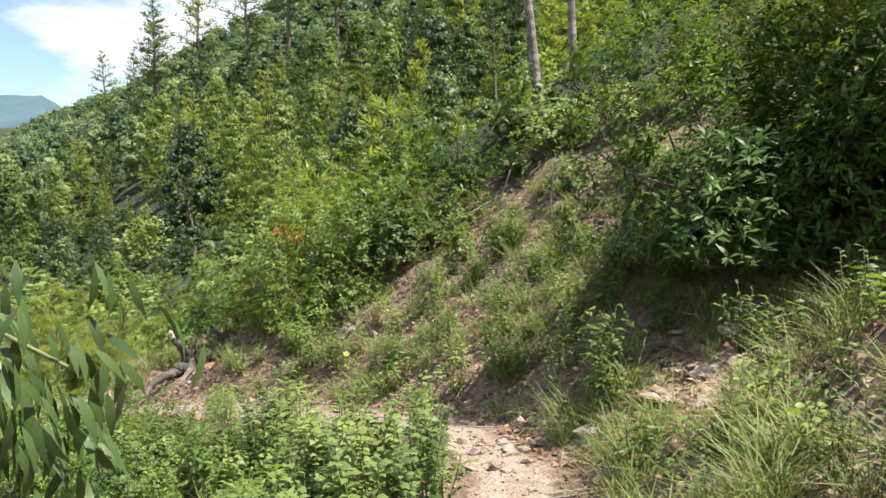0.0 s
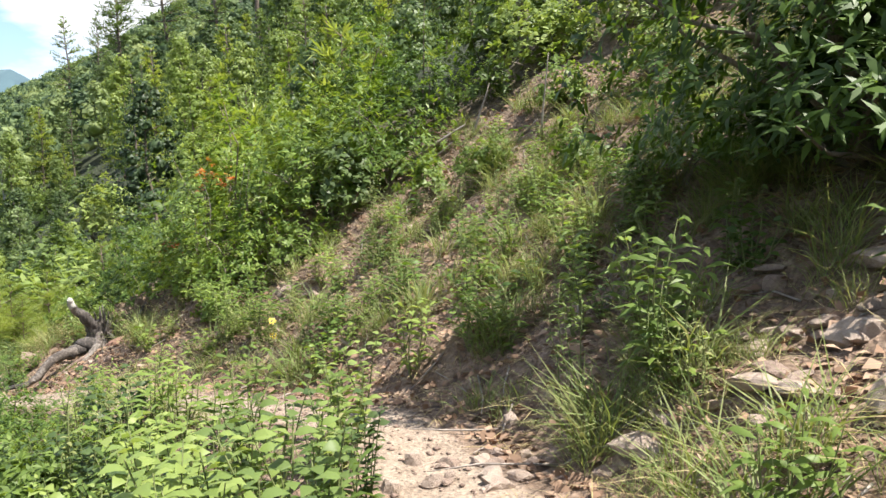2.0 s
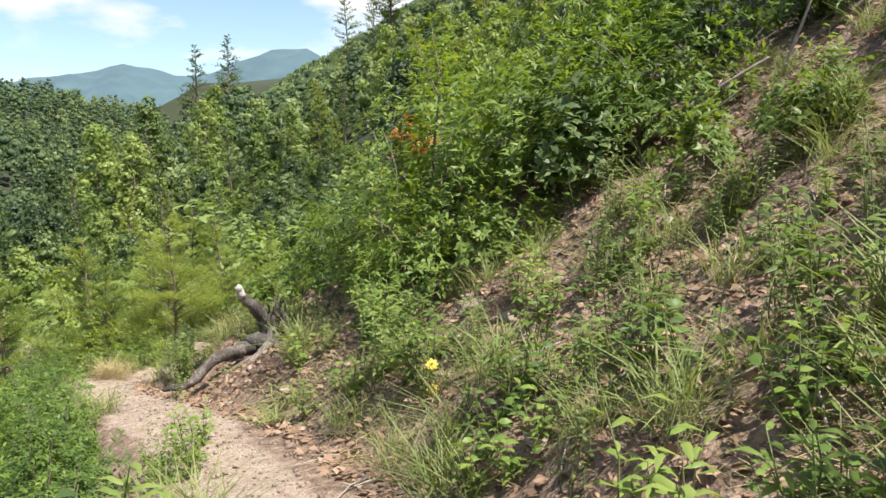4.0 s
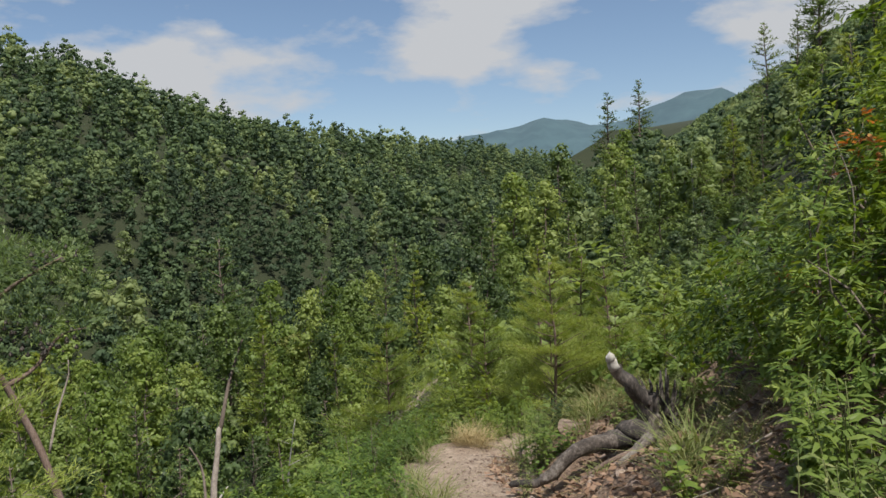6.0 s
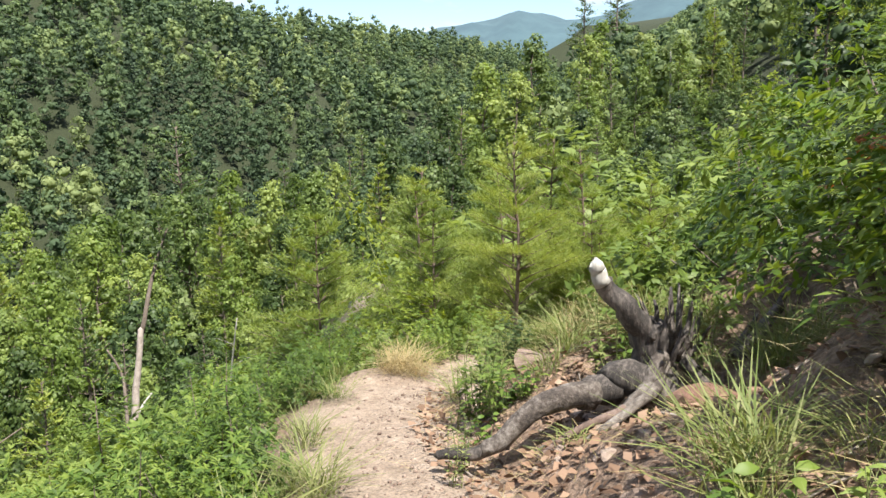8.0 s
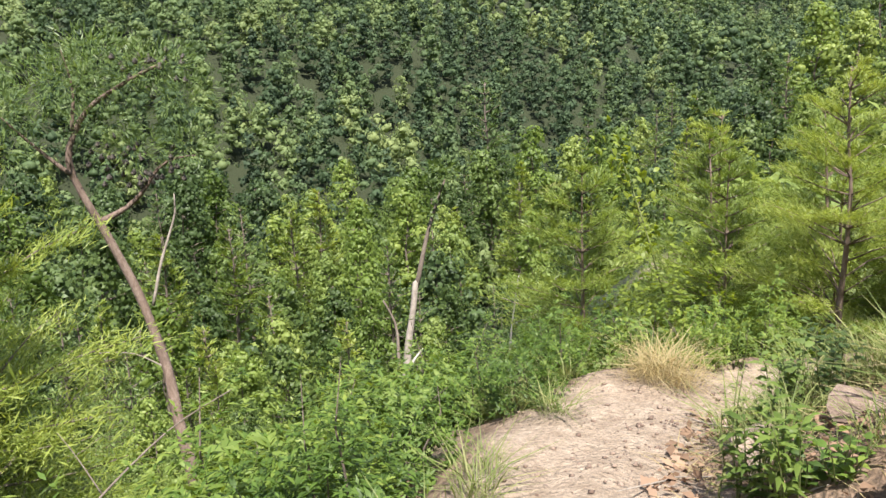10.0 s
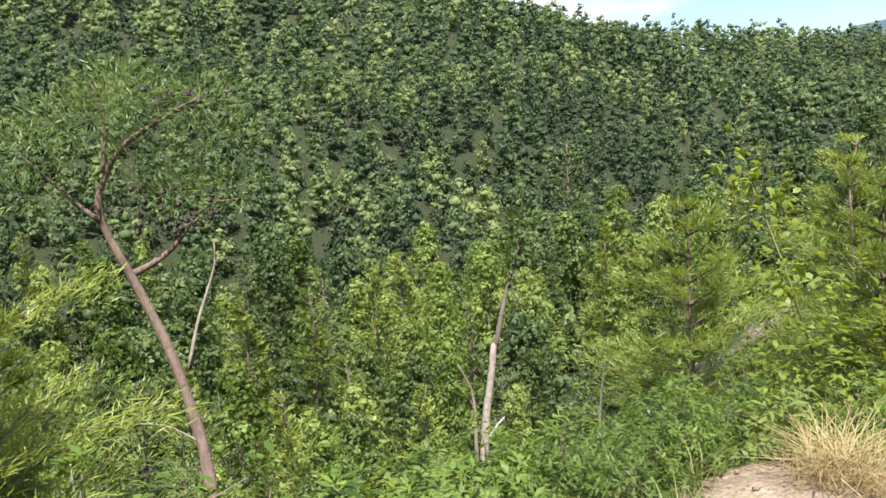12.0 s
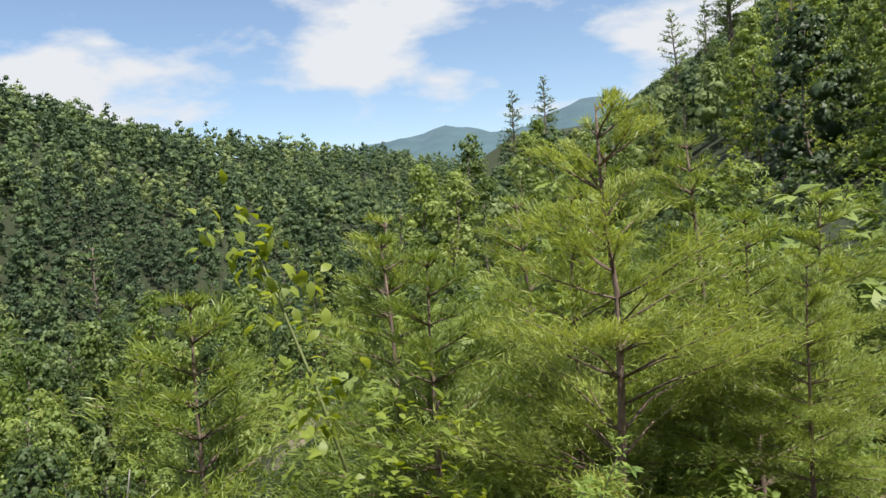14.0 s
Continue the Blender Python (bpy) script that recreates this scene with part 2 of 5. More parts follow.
def mesh_of(name, verts, faces, material, smooth=False):
    """A mesh from arrays: verts (n, 3); faces (m, 3) or (m, 4)."""
    verts, faces = np.asarray(verts, dtype=np.float32), np.asarray(faces, dtype=np.int32)
    me = bpy.data.meshes.new(name)
    k = faces.shape[1]
    me.vertices.add(len(verts))
    me.vertices.foreach_set("co", verts.ravel())
    me.loops.add(faces.size)
    me.loops.foreach_set("vertex_index", faces.ravel())
    me.polygons.add(len(faces))
    me.polygons.foreach_set("loop_start", np.arange(0, faces.size, k, dtype=np.int32))
    me.polygons.foreach_set("loop_total", np.full(len(faces), k, dtype=np.int32))
    if smooth:
        me.polygons.foreach_set("use_smooth", np.ones(len(faces), dtype=bool))
    me.update(calc_edges=True)
    me.materials.append(material)
    return me


def part(name, mesh, parent, label=""):
    ob = new(name, mesh)
    ob.parent = parent
    return tagged(ob, label)


def join(*pieces):
    """Joins (verts, faces) pairs with faces of one size."""
    vs, fs, o = [], [], 0
    for v, f in pieces:
        vs.append(np.asarray(v, dtype=float))
        fs.append(np.asarray(f, dtype=int) + o)
        o += len(v)
    return np.concatenate(vs), np.concatenate(fs)


def unit(a):
    return a / np.maximum(np.linalg.norm(a, axis=-1, keepdims=True), 1e-9)


def blades(base, axis, up, length, width, fold=0.2, droop=0.12, fine=False):
    """Leaves or needles: folded lozenges that grow from base along axis, facing up."""
    base, axis = np.asarray(base, float), unit(np.asarray(axis, float))
    side = unit(np.cross(axis, np.asarray(up, float)) + 1e-6)
    nrm = np.cross(side, axis)
    n = len(base)
    L = np.broadcast_to(np.asarray(length, float), (n,))[:, None]
    W = np.broadcast_to(np.asarray(width, float), (n,))[:, None]
    if not fine:
        v = np.stack([base, base + axis * L * 0.45 + side * W * 0.5 + nrm * W * fold,
                      base + axis * L - nrm * L * droop, base + axis * L * 0.45 - side * W * 0.5 + nrm * W * fold], 1)
        f = np.array([[0, 1, 3], [1, 2, 3]])
    else:
        mid = base + axis * L * 0.5 + nrm * L * (droop * 0.4)
        v = np.stack([base, base + axis * L * 0.28 + side * W * 0.42 + nrm * W * fold, base + axis * L * 0.62 + side * W * 0.4 + nrm * W * fold * 0.6,
                      base + axis * L - nrm * L * droop, base + axis * L * 0.62 - side * W * 0.4 + nrm * W * fold * 0.6,
                      base + axis * L * 0.28 - side * W * 0.42 + nrm * W * fold, mid], 1)
        f = np.array([[0, 1, 6], [1, 2, 6], [2, 3, 6], [3, 4, 6], [4, 5, 6], [5, 0, 6]])
    k = v.shape[1]
    return v.reshape(-1, 3), (f[None] + (np.arange(n) * k)[:, None, None]).reshape(-1, 3)


def tube(points, radii, sides=7, lump=0.0, seed=0):
    """A tapered limb along points, closed at its tip, as triangles."""
    P, R = np.asarray(points, float), np.asarray(radii, float)
    r = np.random.default_rng(seed)
    T = unit(np.gradient(P, axis=0))
    ref = np.where(np.abs(T[:, 2:3]) > 0.9, np.array([[1.0, 0, 0]]), np.array([[0, 0, 1.0]]))
    A = unit(np.cross(T, ref))
    for i in range(1, len(A)):
        A[i] = A[i - 1] - T[i] * np.dot(A[i - 1], T[i])
    A = unit(A)
    B = np.cross(T, A)
    ang = np.linspace(0, 2 * np.pi, sides, endpoint=False)
    k = 1 + lump * (r.random((len(P), sides)) - 0.5) * 2
    V = P[:, None] + (A[:, None] * np.cos(ang)[None, :, None] + B[:, None] * np.sin(ang)[None, :, None]) * (R[:, None] * k)[..., None]
    V = np.concatenate([V.reshape(-1, 3), P[-1:] + T[-1:] * R[-1], P[:1]])
    F, n = [], len(P)
    for i in range(n - 1):
        for j in range(sides):
            a, b = i * sides + j, i * sides + (j + 1) % sides
            F += [(a, b, b + sides), (a, b + sides, a + sides)]
    for j in range(sides):
        F.append(((n - 1) * sides + j, (n - 1) * sides + (j + 1) % sides, n * sides))
        F.append(((j + 1) % sides, j, n * sides + 1))
    return V, np.array(F)


def bend(p0, p1, n, wobble, r):
    """A wandering line from p0 to p1."""
    p0, p1 = np.asarray(p0, float), np.asarray(p1, float)
    t = np.linspace(0, 1, n)[:, None]
    w = np.cumsum(r.normal(0, 1, (n, 3)), 0)
    w -= w[0] + (w[-1] - w[0]) * t
    return p0 + (p1 - p0) * t + w * wobble * np.linalg.norm(p1 - p0) / n


# ---------- the lie of the land ----------
TRAIL = np.array([(2, -320, 12), (1, -60, 5), (-0.3, -8, 1.2), (0.0, 0, 0.55), (0.35, 3, 0.1), (0.65, 6.0, 0.0), (0.05, 8, -0.12),
                  (-1.6, 10.4, -0.55), (-3.6, 12.6, -1.0), (-5.6, 14.4, -1.5), (-7.1, 15.5, -1.82), (-7.95, 16.6, -2.05),
                  (-7.9, 19.2, -2.5), (-7.3, 22, -2.8), (-5.0, 26, -2.6), (-9, 38, -2.0), (-24, 70, -1.0), (-52, 118, 3), (-118, 200, 8), (-200, 330, 10), (-420, 640, 20)], float)


def trail_at(x, y):
    """Signed distance to the trail (uphill side positive) and the trail's height there."""
    p = np.stack([x, y], -1)
    best, sgn, zt = np.full(x.shape, 1e9), np.ones(x.shape), np.zeros(x.shape)
    for a, b in zip(TRAIL[:-1], TRAIL[1:]):
        d = b[:2] - a[:2]
        t = np.clip(((p - a[:2]) @ d) / (d @ d), 0, 1)
        q = a[:2] + t[..., None] * d
        r = np.hypot(*np.moveaxis(p - q, -1, 0))
        s = np.where(d[0] * (p[..., 1] - a[1]) - d[1] * (p[..., 0] - a[0]) < 0, 1.0, -1.0)
        m = r < best - 1e-6
        best, sgn, zt = np.where(m, r, best), np.where(m, s, sgn), np.where(m, a[2] + t * (b[2] - a[2]), zt)
    return best * sgn, zt


def waves(x, y, scale, seed):
    """Smooth uneven relief, about -1 to 1."""
    r = np.random.default_rng(seed)
    z = np.zeros_like(x)
    for k in range(7):
        a, f, ph = r.random() * 6.283, (0.6 + 1.3 * r.random()) / scale, r.random() * 6.283
        z += np.sin((x * math.cos(a) + y * math.sin(a)) * f * 6.283 + ph + 1.3 * np.sin((y * math.cos(a) - x * math.sin(a)) * f * 4 + ph))
    return z / 4


def height(x, y):
    x, y = np.asarray(x, float), np.asarray(y, float)
    s, zt = trail_at(x, y)
    r, q = np.maximum(s - 0.55, 0), np.maximum(-s - 0.75, 0)
    up = 0.66 * r + 0.12 * np.exp(-((r - 0.5) / 0.4) ** 2)
    up = np.where(up > 60, 60 + (up - 60) * 0.3, up)
    down = np.where(q < 30, 0.62 * q, 18.6 + (q - 30) * 0.34)
    rough = np.clip((np.abs(s) - 0.35) / 1.2, 0, 1)
    z1 = zt + up - down + rough * (0.10 * waves(x, y, 2.1, 1) + 0.05 * waves(x, y, 0.7, 2)) + 0.02 * waves(x, y, 0.5, 3)
    z1 = z1 - 0.14 * np.exp(-((x + 4.75) ** 2 + (y - 15.5) ** 2) / 0.3)
    z1 = z1 - 0.72 * np.exp(-((x + 4.4) ** 2 + (y - 16.8) ** 2) / 1.2)
    far = np.clip((np.abs(s) - 8) / 60, 0, 1)
    z1 = z1 + far * (3.0 * waves(x, y, 60, 4))
    z1 = z1 + 6.5 * np.exp(-((x + 24) ** 2 + (y - 32) ** 2) / 110.0)
    u, v = -0.819 * x - 0.574 * y, -0.574 * x + 0.819 * y
    w = -0.925 * (u - 250) - 0.381 * (v - 298)
    crest = 53 + 22 * np.clip((425 - v) / 90, 0, 1.15) + 2.5 * waves(x, y, 170, 5)
    z2 = np.where(w > 0, crest - 0.47 * w - 8 * np.sin(w / 40.0) * np.clip(w / 80, 0, 1) * 0.4, crest + 0.35 * w)
    z2 = z2 + 3 * waves(x, y, 110, 6)
    k = 5.0
    zz = np.maximum(z1, z2) + k * np.log1p(np.exp(-np.abs(z1 - z2) / k))
    dist = np.hypot(x, y)
    fade = np.clip((dist - 900) / 1500, 0, 1)
    return zz * (1 - fade) + (-60) * fade


def axis_steps(lo, hi, step, reach, grow):
    a = list(np.arange(lo, hi, step))
    s, x, y = step, a[-1], a[0]
    up, dn = [], []
    while x < reach:
        s *= grow
        x, y = x + s, y - s
        up.append(x)
        dn.append(y)
    return np.array(dn[::-1] + a + up)


gx, gy = axis_steps(-13, 6, 0.14, 4600, 1.075), axis_steps(-2, 23, 0.14, 4600, 1.075)
GX, GY = np.meshgrid(gx, gy)
GZ = height(GX, GY)
nx, ny = len(gx), len(gy)
idx = np.arange(nx * ny).reshape(ny, nx)
gf = np.stack([idx[:-1, :-1], idx[:-1, 1:], idx[1:, 1:], idx[1:, :-1]], -1).reshape(-1, 4)
g_mesh = mesh_of("ground", np.stack([GX, GY, GZ], -1).reshape(-1, 3), gf, M_GROUND, True)
GS, _ = trail_at(GX, GY)
worn = np.clip(1.25 - np.abs(GS + np.interp(GY, (8, 10, 13, 14.5), (0.05, 0.30, 0.28, 0.12))) / np.interp(GY, (8, 9, 11, 13.5, 14.6, 16.5, 18), (0.36, 0.42, 0.44, 0.55, 0.85, 0.75, 0.5)), 0, 1)
worn = np.where((GY > 40) | (GY < -20), 0, worn)
worn = np.maximum(worn, 0.75 * np.exp(-((GX + 22.6) ** 2 + (GY - 29.5) ** 2) / 3.0))
# where the shade-darkened floor colour goes: under the woods and the thicket
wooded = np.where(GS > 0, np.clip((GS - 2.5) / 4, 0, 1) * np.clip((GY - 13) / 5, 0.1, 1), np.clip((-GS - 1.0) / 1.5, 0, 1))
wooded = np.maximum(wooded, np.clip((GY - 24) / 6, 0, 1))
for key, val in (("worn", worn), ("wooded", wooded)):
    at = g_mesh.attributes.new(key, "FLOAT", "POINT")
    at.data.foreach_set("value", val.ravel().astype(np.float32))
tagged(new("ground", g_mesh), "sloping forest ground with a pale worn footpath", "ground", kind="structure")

# far mountains, a plain backdrop with blue haze painted into its colour
bear = np.linspace(radians(-70), radians(170), 300)


def peak(b, at, wid, h):
    return h * np.exp(-((b - radians(at)) / radians(wid)) ** 2)


ridge = 262 + peak(bear, 37.3, 5.2, 160) + peak(bear, 27.0, 5.0, 250) + peak(bear, 49, 8, 110) + peak(bear, 10, 12, 120)
ridge = ridge + 8 * np.sin(bear * 61) + 5 * np.sin(bear * 143 + 1) + 6 * rng.random(len(bear))
rows_m = []
for k, (rad, fac) in enumerate(((2300, -0.35), (2700, 0.2), (3150, 0.62), (3550, 0.9), (3800, 1.0), (4200, 0.5))):
    hgt = ridge * fac + (20 * np.sin(bear * 90 + k * 2) if 0 < k < 4 else 0)
    rows_m.append(np.stack([-np.sin(bear) * rad, np.cos(bear) * rad, hgt], -1))
mv = np.concatenate(rows_m)
mi = np.arange(len(mv)).reshape(len(rows_m), -1)
mf = np.stack([mi[:-1, :-1], mi[:-1, 1:], mi[1:, 1:], mi[1:, :-1]], -1).reshape(-1, 4)
tagged(new("backdrop", mesh_of("backdrop", mv, mf, M_MOUNT, True)), "wooded mountains on the skyline with blue haze painted in", "mountains", kind="structure")

# ---------- trees ----------
def ball(cuts):
    b = bmesh.new()
    bmesh.ops.create_icosphere(b, subdivisions=cuts, radius=1.0)
    out = np.array([v.co[:] for v in b.verts]), np.array([[v.index for v in f.verts] for f in b.faces])
    b.free()
    return out


BALL = ball(1)


def cores(C, size, shape, r):
    """The dense leafy hearts of puffs at C: uneven lumps."""
    n = len(C)
    u = shape[0][None] * (0.72 + 0.5 * r.random((n, len(shape[0]), 1)))
    v = C[:, None] + u * np.asarray(size)[:, None, None] * np.array([1, 1, 0.8])
    return v.reshape(-1, 3), (shape[1][None] + (np.arange(n) * len(shape[0]))[:, None, None]).reshape(-1, 3)


def broadleaf_meshes(name, H, crown_r, leaf, n_clump, per, material, bark, seed, low=0.25, point=0.55):
    """Trunk with limbs that end in flattened leafy puffs, lit above and open beneath."""
    r = np.random.default_rng(seed)
    t = (np.arange(n_clump) + r.random(n_clump)) / n_clump
    prof = np.sin(np.pi * np.clip(0.12 + 0.88 * t, 0, 1) ** point) ** 0.8 + 0.12
    a = np.arange(n_clump) * 2.4 + r.normal(0, 0.5, n_clump)
    out = crown_r * prof * (0.35 + 0.5 * r.random(n_clump)) * (1 + 0.25 * np.sin(3 * a + seed))
    C = np.stack([np.cos(a) * out, np.sin(a) * out, H * (low + (0.97 - low) * t) - 0.12 * out], -1)
    cr = crown_r * (0.30 + 0.24 * r.random(n_clump)) * (0.55 + 0.45 * prof)
    k = np.repeat(np.arange(n_clump), per)
    d = unit(r.normal(0, 1, (len(k), 3)))
    d[:, 2] = np.abs(d[:, 2]) * 1.2 - 0.4
    lob = 0.42 + 0.3 * np.sin(4 * np.arctan2(d[:, 1], d[:, 0]) + a[k] * 3) + 0.85 * r.random(len(k)) ** 0.7
    base = C[k] + d * (cr[k] * lob)[:, None] * np.array([1, 1, 0.75])
    tang = unit(np.cross(d, r.normal(0, 1, d.shape)))
    away = unit(C[k] * np.array([1, 1, 0]) + 1e-6)
    axis = tang + d * 0.15 + away * 0.22 + np.array([0, 0, -0.12])
    L = leaf * (0.55 + 0.8 * r.random(len(k)))
    v, f = blades(base, axis, d + np.array([0, 0, 0.3]) + away * 0.3 + r.normal(0, 0.26, d.shape), L, L * 0.7)
    crown = mesh_of(name + "_crown", *join((v, f), cores(C, cr * 0.46, BALL, r)), material)
    n = 8
    trunk = bend((0, 0, -1.2), (0.08 * crown_r, 0.06 * crown_r, H * 0.93), n, 0.10, r)
    parts = [tube(trunk, np.linspace(H * 0.013 + 0.02, H * 0.002, n), 7, 0.08, seed)]
    for i in r.permutation(n_clump)[:16]:
        z0 = max(C[i][2] - 0.35 * out[i], 0.1 * H)
        p0 = np.array([np.interp(z0, trunk[:, 2], trunk[:, 0]), np.interp(z0, trunk[:, 2], trunk[:, 1]), z0])
        parts.append(tube(bend(p0, C[i], 4, 0.2, r), np.linspace(H * 0.005, H * 0.0012, 4), 4, 0, seed))
    return mesh_of(name + "_trunk", *join(*parts), bark, True), crown


def pine_meshes(name, H, reach, leaf, whorls, per, material, bark, seed, low=0.22, gap=0.0, up_tilt=0.12, thin=0.26, inner=0.2):
    """A straight trunk with tiers of spreading boughs that carry needle sprays."""
    r = np.random.default_rng(seed)
    n = 8
    trunk = bend((0, 0, -1.2), (0, 0, H), n, 0.05, r)
    parts = [tube(trunk, np.linspace(H * 0.016, H * 0.002, n), 7, 0.06, seed)]
    B, A = [], []
    for z in np.linspace(low * H, H * 0.985, whorls):
        t = (z / H - low) / (1 - low)
        L = reach * (1 - t) ** 0.75 * (0.55 + 0.45 * min(1, t * 4 + 0.3)) + reach * 0.06
        c = np.array([np.interp(z, trunk[:, 2], trunk[:, 0]), np.interp(z, trunk[:, 2], trunk[:, 1]), z])
        for j in range(r.integers(4, 7)):
            if r.random() < gap:
                continue
            a = r.random() * 6.283
            l = L * (0.55 + 0.6 * r.random())
            d = np.array([math.cos(a), math.sin(a), up_tilt + 0.5 * t + r.normal(0, 0.08)])
            p = bend(c, c + d * l, 4, 0.12, r)
            parts.append(tube(p, np.linspace(H * 0.0035, H * 0.001, 4), 3, 0, seed))
            m = max(4, int(per * l / reach))
            s = inner + (1 - inner) * r.random(m) ** 0.7
            q = c + d * l * s[:, None] + r.normal(0, 1, (m, 3)) * np.array([0.1, 0.1, 0.035]) * l * (0.35 + s[:, None])
            B.append(q)
            A.append(unit(d)[None] * 0.8 + r.normal(0, 0.6, (m, 3)) * np.array([1, 1, 0.55]) + np.array([0, 0, 0.2]))
    B, A = np.concatenate(B), np.concatenate(A)
    L = leaf * (0.6 + 0.8 * r.random(len(B)))
    v, f = blades(B, A, np.array([0, 0, 1.0]) + r.normal(0, 0.45, B.shape), L, L * thin, 0.05, 0.05)
    return mesh_of(name + "_trunk", *join(*parts), bark, True), mesh_of(name + "_crown", v, f, material)


def tree(name, meshes, place, label, category, group, scale=1.0, turn=0.0):
    ob = new(name)
    part("trunk", meshes[0], ob)
    part("crown", meshes[1], ob)
    ob.matrix_basis = Matrix.LocRotScale(Vector(place), Euler((0, 0, turn)), Vector((scale, scale, scale)))
    return tagged(ob, label, category, group)


def zat(x, y):
    return float(height(np.array([x]), np.array([y]))[0])


CAM_XY = np.array([(0, 0), (0.25, 2.5), (0.4, 3.6), (0.6, 4.95), (0.45, 6), (0.2, 7), (-0.1, 7.8), (-0.8, 9), (-1.7, 10.4), (-2.7, 11.6), (-3.6, 12.7), (-4, 13.1), (-5.3, 13.8), (-6.4, 14.7), (-7.2, 15.6)])
KINDS = [
    ("broadleaf_tree", broadleaf_meshes("oak_a", 13, 2.7, 0.32, 34, 70, M_OAK, M_BARK, 11, 0.16), "green broadleaf tree with tiers of leafy boughs", "tree"),
    ("broadleaf_tree", broadleaf_meshes("oak_b", 15, 2.6, 0.32, 38, 66, M_OAK, M_BARK, 12, 0.22, 0.7), "tall narrow green broadleaf tree with an uneven crown", "tree"),
    ("broadleaf_tree", broadleaf_meshes("oak_c", 11, 3.0, 0.32, 32, 72, M_OAKDARK, M_BARK, 13, 0.14), "dark green broadleaf tree on the wooded slope", "tree"),
    ("pine_tree", pine_meshes("pine_a", 16, 3.0, 0.42, 16, 52, M_PINE, M_BARK, 21, 0.3), "dark green pine with tiered spreading boughs", "pine"),
    ("pine_tree", pine_meshes("pine_b", 12, 2.5, 0.42, 20, 60, M_YPINE, M_BARK, 22, 0.12), "bright green young pine with dense boughs", "pine"),
    ("pine_tree", pine_meshes("pine_c", 18, 2.7, 0.45, 17, 50, M_PINE, M_BARK, 23, 0.45, 0.2), "tall thin pine with gaps between boughs", "pine"),
    ("pine_tree", pine_meshes("pine_d", 6.2, 2.3, 0.15, 17, 700, M_YPINE, M_BARK, 24, 0.1, 0, 0.15, 0.11), "soft bright green pine with a dark trunk", "pine"),
    ("broadleaf_tree", broadleaf_meshes("small_oak", 6, 1.6, 0.13, 30, 130, M_OAK, M_BARK, 16, 0.08), "small leafy broadleaf tree below the trail", "tree"),
    ("broadleaf_tree", broadleaf_meshes("small_maple", 6, 1.45, 0.125, 30, 126, M_SHRUB, M_BARK, 17, 0.1, 0.7), "small light green broadleaf tree on the slope", "tree"),
    ("broadleaf_tree", broadleaf_meshes("poplar", 14, 2.3, 0.31, 36, 66, M_SHRUB, M_BARK, 18, 0.15, 0.75), "light green broadleaf tree with a pointed crown", "tree"),
]
TALL = (13, 15, 11, 16, 12, 18, 6.2, 6, 6, 14)
made = {}


def place_tree(k, x, y, scale, turn, group):
    name, meshes, label, cat = KINDS[k]
    m = Matrix.LocRotScale(Vector((x, y, zat(x, y))), Euler((0, 0, turn)), Vector((scale, scale, scale)))
    if k not in made:
        made[k] = tree(name, meshes, (0, 0, 0), label, cat, group)
        made[k].matrix_basis = m
        return made[k]
    c = copy_thing(made[k], Matrix())
    c.matrix_basis = m
    return tagged(c, group=group)


def skyline(x, y):
    """The height that the treetops reach on the hillside above the trail."""
    b = np.degrees(np.arctan2(-x, y))
    e = np.interp(b, (-8, 0, 7.5, 13.4, 19, 22.6, 29, 33), (30, 15.5, 13, 10.6, 8.6, 6.0, 4.2, 20))
    return 2.0 + np.hypot(x, y) * np.tan(np.radians(e))


# woods on the slope below the trail and on the hillside beyond it
r = np.random.default_rng(31)
spots = []
tries = 0
while len(spots) < 430 and tries < 30000:
    tries += 1
    ang, dist = radians(-14 + 126 * r.random()), 9 + 115 * r.random() ** 0.75
    x, y = -3.5 - math.sin(ang) * dist, 11 + math.cos(ang) * dist
    s, _ = trail_at(np.array([x]), np.array([y]))
    s = s[0]
    if np.min(np.hypot(CAM_XY[:, 0] - x, CAM_XY[:, 1] - y)) < 9 or -7 < s < 2.5 and y < 25 or abs(s) < 1.5 and y < 30 or s > 0 and y < 24:
        continue
    if any((x - a) ** 2 + (y - b) ** 2 < (2.1 + 0.036 * dist) ** 2 for a, b in spots):
        continue
    spots.append((x, y))
    k = int(r.choice((0, 1, 2, 3, 4, 5, 9), p=[0.25, 0.17, 0.13, 0.09, 0.1, 0.06, 0.2]))
    if s < 0:
        near = dist < 34
        if near:
            k = int(r.choice([7, 8]))
        # tops stay under the view across the valley
        top = np.interp(dist, (9, 20, 30, 45, 60, 80, 100, 125), (-4.4, -8.6, -10.0, -11.0, -11.5, -10.5, -7.5, -2.5)) + np.interp(math.degrees(ang), (10, 28, 40, 50, 60), (4 + 0.18 * dist, 3.5 + 0.15 * dist, 2.5 + 0.10 * dist, 1 + 0.03 * dist, 0))
        tall = min(top - zat(x, y) , 8 if near else 23) * (0.66 + 0.36 * r.random())
        a, b_ = np.array((-6.0, 14.3)), np.array((-22.6, 20.6))
        tt = np.clip(np.dot(np.array((x, y)) - a, b_ - a) / np.dot(b_ - a, b_ - a), 0, 1)
        if np.hypot(*(a + tt * (b_ - a) - np.array((x, y)))) < 1.8:
            tall *= 0.55
    else:
        tall = min(8 + 6 * r.random(), 3.4 + 0.14 * dist)
    tall = min(tall, float(skyline(x, y)) - zat(x, y) - 1.5 * r.random())
    if tall < 1.6:
        continue
    place_tree(k, x, y, tall / TALL[k], r.random() * 6.283, "woods on the slopes")

